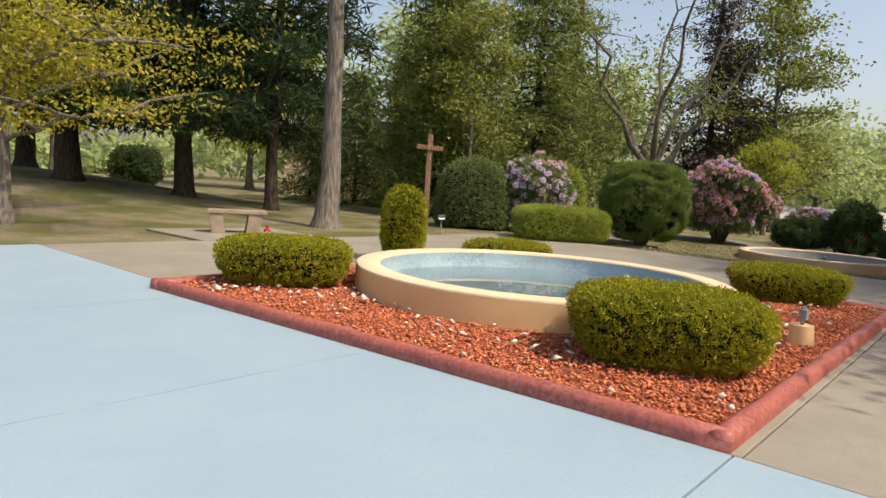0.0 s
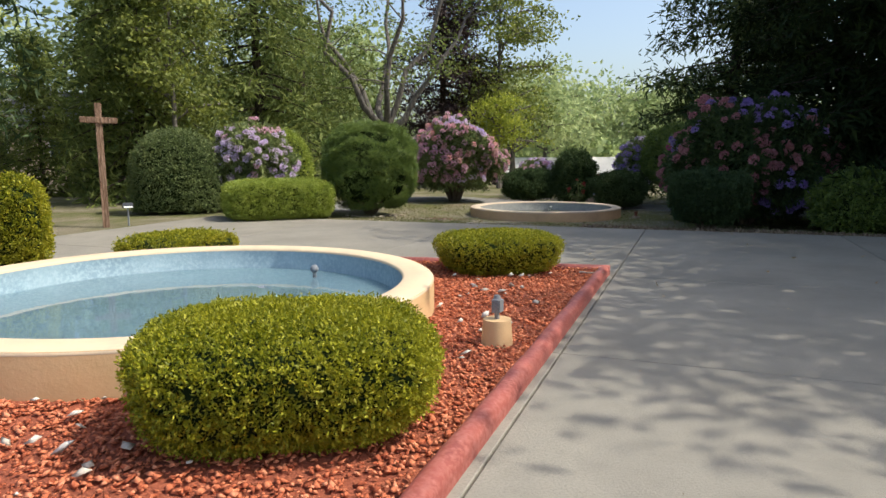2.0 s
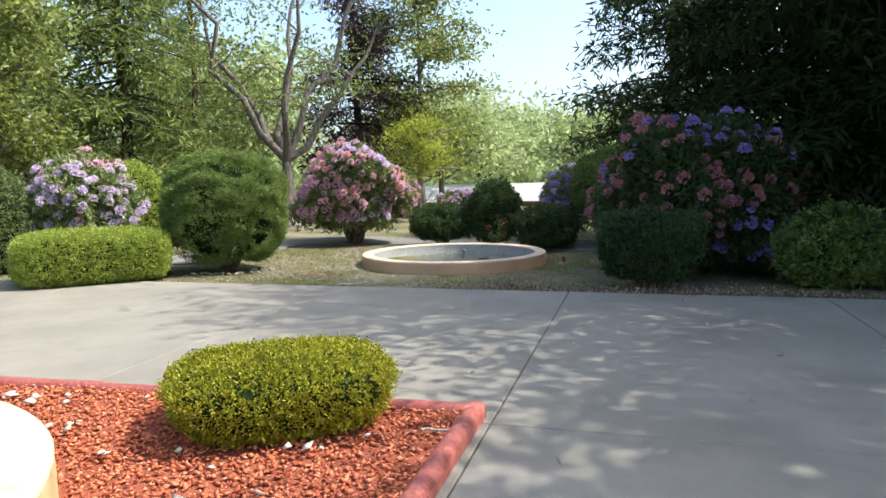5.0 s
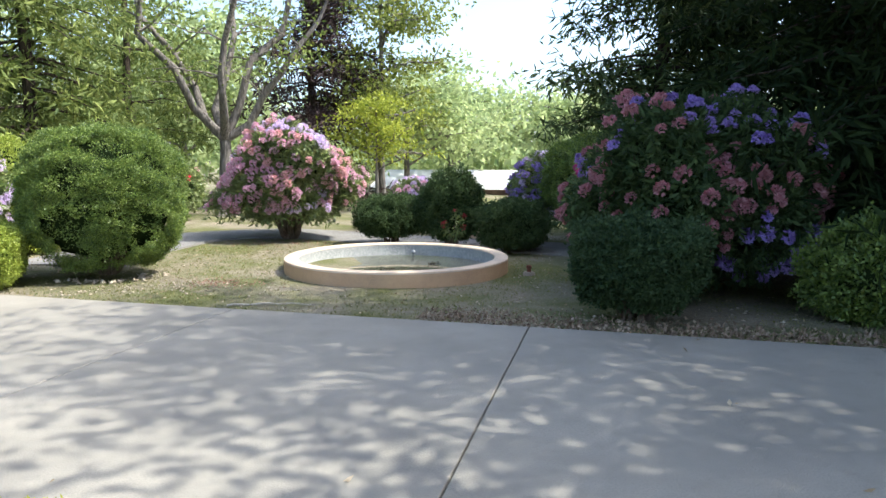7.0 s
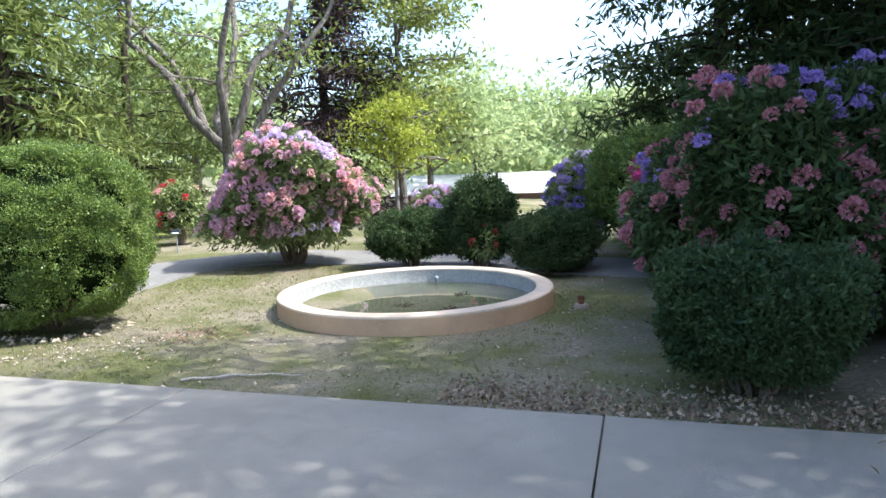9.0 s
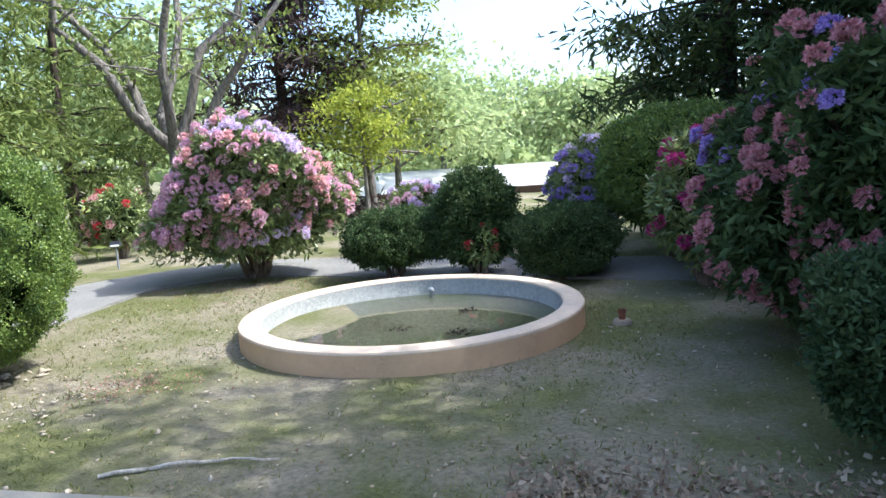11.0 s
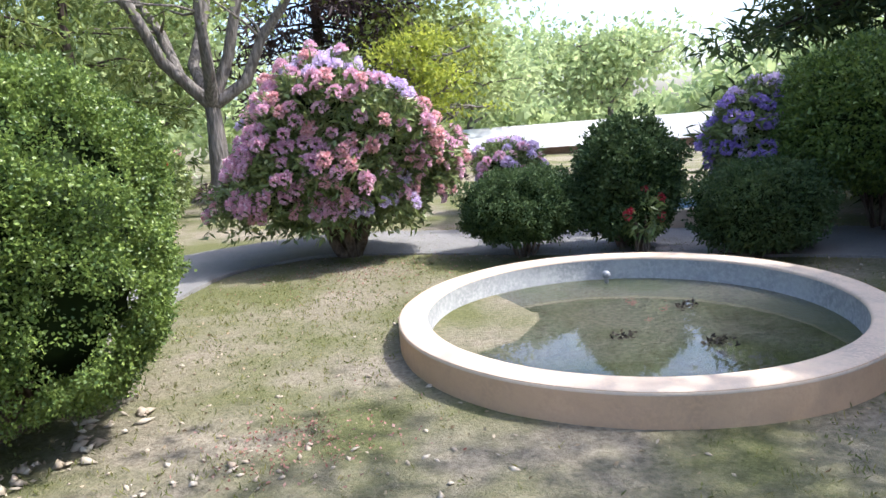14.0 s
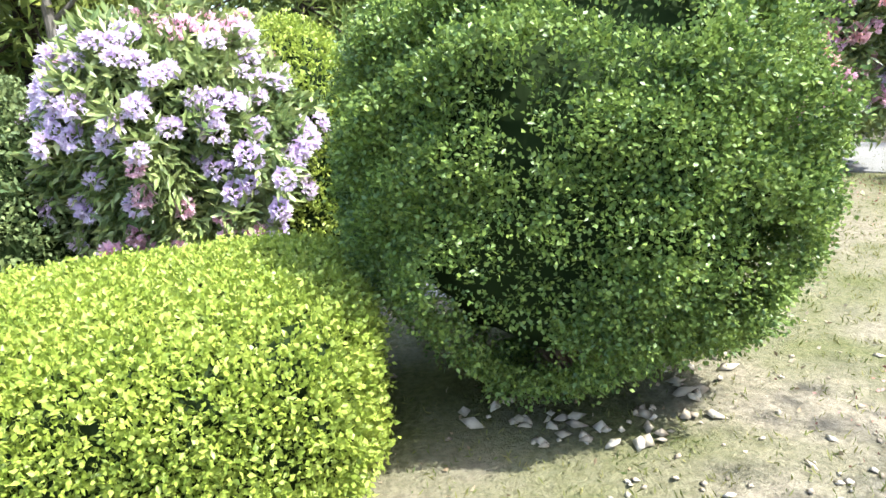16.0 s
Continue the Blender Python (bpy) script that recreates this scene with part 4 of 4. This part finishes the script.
broadleaf("shade_tree", 16.6, 5.4, 11.5, M_TREE_SHADE, "broad dark tree added to shade the paving", 0.3, 2.6, 4.0, 14, 7, 50, 0.2, 0.7, M_BARK_DARK, rise=0.45)

# woods that close the view all round, with distance haze in their colour
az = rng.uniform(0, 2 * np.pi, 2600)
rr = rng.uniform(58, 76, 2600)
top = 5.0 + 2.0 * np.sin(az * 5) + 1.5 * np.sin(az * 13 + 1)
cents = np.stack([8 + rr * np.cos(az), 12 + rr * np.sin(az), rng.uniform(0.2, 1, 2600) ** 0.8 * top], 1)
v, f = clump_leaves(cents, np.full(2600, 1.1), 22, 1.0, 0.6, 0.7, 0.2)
tagged(link("far_woods", mesh_from("far_woods", v, f, M_PALE)), "green woods beyond the lawn, paled as by haze", "woods", kind="stuff")

# ---- cross, bench, lamps ----
cross = thing("wooden_cross", 1.0, 17.3, gz(1.0, 17.3), "tall weathered wooden cross beside clipped shrubs", "cross", rz=4)
part("post", box_bm(0.13, 0.13, 2.55, Matrix.Translation((0, 0, 1.25)), 0.012), M_WOOD, cross)
part("crossbar", box_bm(0.68, 0.10, 0.12, Matrix.Translation((0, -0.05, 2.18)) @ pose(0, 0, 0, 0, 1.5, 0), 0.012), M_WOOD, cross)

bench = thing("stone_bench", -2.9, 13.9, 0.004, "small brown stone bench on a concrete pad", "bench", rz=18)
part("seat", box_bm(1.15, 0.46, 0.07, Matrix.Translation((0, 0, 0.43)), 0.015), M_STONE, bench)
for sx in (-0.36, 0.30):
    bm = box_bm(0.26, 0.40, 0.40, Matrix.Translation((sx, 0, 0.197)), 0.015)
    for vv in bm.verts:
        if vv.co.z > 0.3:
            vv.co.x += (0.05 if sx > 0 else -0.05)
    part("leg", bm, M_STONE, bench)


def path_lamp(x, y, h, rz):
    t = thing("path_lamp", x, y, gz(x, y), "small dark box lamp on a thin post", "garden lamp", "box lamps", rz)
    part("post", cyl_bm(0.022, 0.018, h, None, 10), M_METAL, t)
    part("lamp_box", box_bm(0.20, 0.11, 0.09, Matrix.Translation((0, 0, h + 0.05)) @ pose(0, 0, 0, -18, 0, 0), 0.008), M_BLACK, t)
    part("lens", box_bm(0.17, 0.012, 0.035, Matrix.Translation((0, -0.065, h + 0.02)) @ pose(0, 0, 0, -18, 0, 0), 0.003), M_WHITE, t, "pale front strip")


path_lamp(1.42, 17.4, 0.38, 10)
path_lamp(9.0, 25.5, 0.46, -25)

pedestal = thing("lamp_pedestal", 4.24, 6.03, 0.05, "short buff concrete pedestal standing in the chips", "pedestal")
part("base", cyl_bm(0.115, 0.10, 0.19, None, 64, 0.0), M_BUFF, pedestal, smooth=False)
spot = thing("outlet_box", 4.24, 6.03, 0.24, "weathered grey metal outlet box on its pedestal", "outlet box", rz=35)
part("conduit", cyl_bm(0.018, 0.018, 0.06, None, 10), M_METAL, spot)
part("box", box_bm(0.075, 0.055, 0.10, Matrix.Translation((0, 0, 0.095)), 0.008), M_METAL, spot)
part("cover", box_bm(0.060, 0.012, 0.09, Matrix.Translation((0.0, -0.033, 0.097)), 0.004), M_METAL, spot, "hinged cover")
part("cap", cyl_bm(0.03, 0.02, 0.03, Matrix.Translation((0, 0, 0.142)), 12), M_METAL, spot)

stub = thing("pipe_stub", 13.05, 15.45, gz(13.05, 15.45), "rusty pipe stub in a small concrete collar", "pipe")
part("collar", cyl_bm(0.11, 0.09, 0.06, None, 18, 0.01), M_STONE, stub)
part("pipe", cyl_bm(0.035, 0.035, 0.17, None, 14), M_RUST, stub)
part("coupling", cyl_bm(0.045, 0.045, 0.05, Matrix.Translation((0, 0, 0.12)), 14, 0.006), M_RUST, stub)

# brown litter where the paving meets the shaded shrubs
uv = np.stack([11.85 + np.abs(rng.normal(0, 0.34, 3600)), rng.uniform(-6.5, 1.2, 3600)], 1)
P = ORIGIN + uv[:, :1] * U + uv[:, 1:] * V_
v, f = leaves(np.c_[P, ground_height(P[:, 0], P[:, 1]) + rng.uniform(0.004, 0.03, len(P))], np.array([0.4, 0, 0.05]), 0.05, 0.028, 0.35, 0.8)
tagged(link("bark_litter", mesh_from("bark_litter", v, f, M_BARKLITTER)), "brown leaf and bark litter along the paving edge", "leaf litter", kind="stuff")

# a surface root and a white twig
root = thing("surface_root", 7.98, 14.65, gz(7.98, 14.65), "pale bare tree root lying across the lawn", "root", rz=-25)
v, f = tubes([[(np.array([k * 0.096, 0.07 * math.sin(k * 0.30), 0.012 + 0.008 * math.sin(k * 1.7)]), 0.015 - 0.0008 * k) for k in range(12)]], 8)
link("root_limb", mesh_from("root_limb", v, f, M_ROOT, True), root)
twig = thing("fallen_twig", 6.35, 8.10, 0.085, "small bleached twig lying on the red chips", "twig", rz=-35)
v, f = tubes([[(np.array([k * 0.045, 0.006 * math.sin(k * 1.3), 0.01 + 0.004 * math.sin(k * 2.1)]), 0.010 - 0.0007 * k) for k in range(7)]], 6)
link("stick", mesh_from("stick", v, f, M_ROOT, True), twig)

# sodden leaves on the water of the second basin
for (dx, dy, count, wide) in ((0.15, -0.75, 40, 0.08), (0.75, 0.05, 30, 0.06), (-0.25, -0.15, 25, 0.07)):
    P = rng.normal((0, 0), (wide, wide * 0.6), (count, 2))
    clump = thing("leaf_clump", B2[0] + dx, B2[1] + dy, g2 + 0.018, "sodden dark leaves floating on shallow water", "leaf litter", "floating leaves")
    v, f = leaves(np.c_[P, rng.uniform(0, 0.012, count)], np.array([0.4, 0, 0.03]), 0.05, 0.03, 0.2, 0.8)
    link("leaves", mesh_from("leaves", v, f, M_SODDEN), clump)

# red flower on a hedge
fl = thing("red_flower", -0.95, 7.45, 0.665, "single red blossom lying on the hedge", "flower")
v, f = leaves(np.zeros((14, 3)), sphere_dirs(14) * [1, 1, 0.3] + [0, 0, 0.5], 0.06, 0.045, wild=0.4)
link("petals", mesh_from("petals", v, f, M_RED), fl)

# ---- buildings beyond ----
hall = thing("low_building", 32.8, 39.7, -0.65, "long low brick building with a broad white roof", "building", rz=-40)
part("wall", box_bm(20, 8, 1.8, Matrix.Translation((0, 0, 0.1)), 0), M_BRICK, hall)
bm = bmesh.new()
pts = [(-10.6, -4.8, 0.85), (10.6, -4.8, 0.85), (10.6, 0, 1.9), (-10.6, 0, 1.9), (10.6, 4.8, 0.85), (-10.6, 4.8, 0.85)]
vv = [bm.verts.new(p) for p in pts]
for q in ((0, 1, 2, 3), (3, 2, 4, 5)):
    bm.faces.new([vv[c] for c in q])
bmesh.ops.solidify(bm, geom=bm.faces[:], thickness=0.15)
part("roof", bm, M_WHITE, hall, "white metal roof")
house = thing("house", -3.2, 43.0, gz(-3, 43), "pale house among the trees", "house", rz=8)
part("wall", box_bm(8, 6, 3.0, Matrix.Translation((0, 0, 1.5)), 0), M_RIM_OLD, house)
bm = bmesh.new()
pts = [(-4.4, -3.4, 2.9), (4.4, -3.4, 2.9), (4.4, 0, 4.9), (-4.4, 0, 4.9), (4.4, 3.4, 2.9), (-4.4, 3.4, 2.9)]
vv = [bm.verts.new(p) for p in pts]
for q in ((0, 1, 2, 3), (3, 2, 4, 5)):
    bm.faces.new([vv[c] for c in q])
bmesh.ops.solidify(bm, geom=bm.faces[:], thickness=0.12)
part("roof", bm, M_ROOF, house)
for wx in (-2.2, 0.4, 2.4):
    w = part("window", box_bm(0.95, 0.08, 1.2, Matrix.Translation((wx, -3.02, 1.7)), 0.01), M_WHITE, house)
    part("pane", box_bm(0.78, 0.04, 1.02, Matrix.Translation((wx, -3.055, 1.7)), 0), M_PANE, w)

# ---- lawn detail ----
def scatter(k_, lo, hi):
    return rng.uniform(lo, hi, (k_, 2))


def off_paving(P):
    u_ = (P - ORIGIN) @ U
    w_ = (P - ORIGIN) @ V_
    return (u_ > 11.8) | (w_ > 9.9)


P = scatter(30000, (4.5, 9.0), (17.5, 23.0))
P = P[off_paving(P) & (np.hypot(P[:, 0] - B2[0], P[:, 1] - B2[1]) > R2 + 0.02)]
patchy = np.sin(P[:, 0] * 1.1 + 0.7) * np.sin(P[:, 1] * 0.9) + rng.normal(size=len(P)) * 0.5
P = P[patchy > 0.0]
Pz = np.c_[P, ground_height(P[:, 0], P[:, 1])]
v, f = leaves(np.repeat(Pz, 3, 0) + rng.normal(size=(len(Pz) * 3, 3)) * [0.02, 0.02, 0], np.array([0, 0, 0.7]), 0.04, 0.008, 0.1, 0.6)
tagged(link("grass", mesh_from("grass", v, f, M_GRASSBLADE)), "thin short grass over bare earth", "grass", kind="stuff")
P = scatter(3600, (4.5, 8.5), (18, 22))
P = P[off_paving(P) & (np.hypot(P[:, 0] - B2[0], P[:, 1] - B2[1]) > R2 + 0.02)]
v, f = leaves(np.c_[P, ground_height(P[:, 0], P[:, 1]) + 0.008], np.array([0.4, 0, 0.05]), 0.034, 0.020, 0.3, 0.8)
tagged(link("leaf_litter", mesh_from("leaf_litter", v, f, M_LITTER)), "dry leaves and twigs strewn on the lawn", "leaf litter", kind="stuff")
P = np.concatenate([rng.normal((8.41, 16.84), (0.28, 0.28), (420, 2)), rng.normal((10.8, 20.9), (0.9, 0.5), (500, 2))])
v, f = leaves(np.c_[P, ground_height(P[:, 0], P[:, 1]) + 0.008], np.array([0.3, 0, 0.03]), 0.024, 0.018, 0.3, 0.8)
tagged(link("fallen_petals", mesh_from("fallen_petals", v, f, M_PETALFALL)), "fallen reddish petals on the dirt", "petals", kind="stuff")
P = np.concatenate([scatter(420, (4.5, 10), (15, 19)), rng.normal((7.2, 16.5), (0.7, 0.25), (110, 2))])
P = P[off_paving(P) & (np.hypot(P[:, 0] - B2[0], P[:, 1] - B2[1]) > R2 + 0.02)]
v, f = chips(P, ground_height(P[:, 0], P[:, 1]) + 0.006, 0.026, 0.5, 9)
tagged(link("pebbles", mesh_from("pebbles", v, f, M_TANSTONE)), "pale pebbles scattered on the dirt", "stones", kind="stuff")
a_ = rng.uniform(3.5, 6.4, 70)
P = np.stack([6.88 + np.cos(a_) * rng.uniform(0.45, 0.85, 70), 17.94 + np.sin(a_) * rng.uniform(0.5, 0.8, 70)], 1)
v, f = chips(P, ground_height(P[:, 0], P[:, 1]) + 0.015, 0.045, 0.6, 12)
tagged(link("edging_stones", mesh_from("edging_stones", v, f, M_TANSTONE)), "pale stones piled at the foot of the round shrub", "stones", kind="stuff")
P = scatter(90, (3, 2), (14, 11))
P = P[~off_paving(P) & ~in_bed(P, -0.2) & (np.hypot(P[:, 0] - 2.2, P[:, 1] - 8.1) > 2.4)]
v, f = leaves(np.c_[P, np.full(len(P), 0.006)], np.array([0.3, 0, 0.02]), 0.06, 0.03, 0.3, 0.7)
tagged(link("dry_leaves", mesh_from("dry_leaves", v, f, M_LITTER)), "a few dry leaves lying on the paving", "leaf litter", kind="stuff")
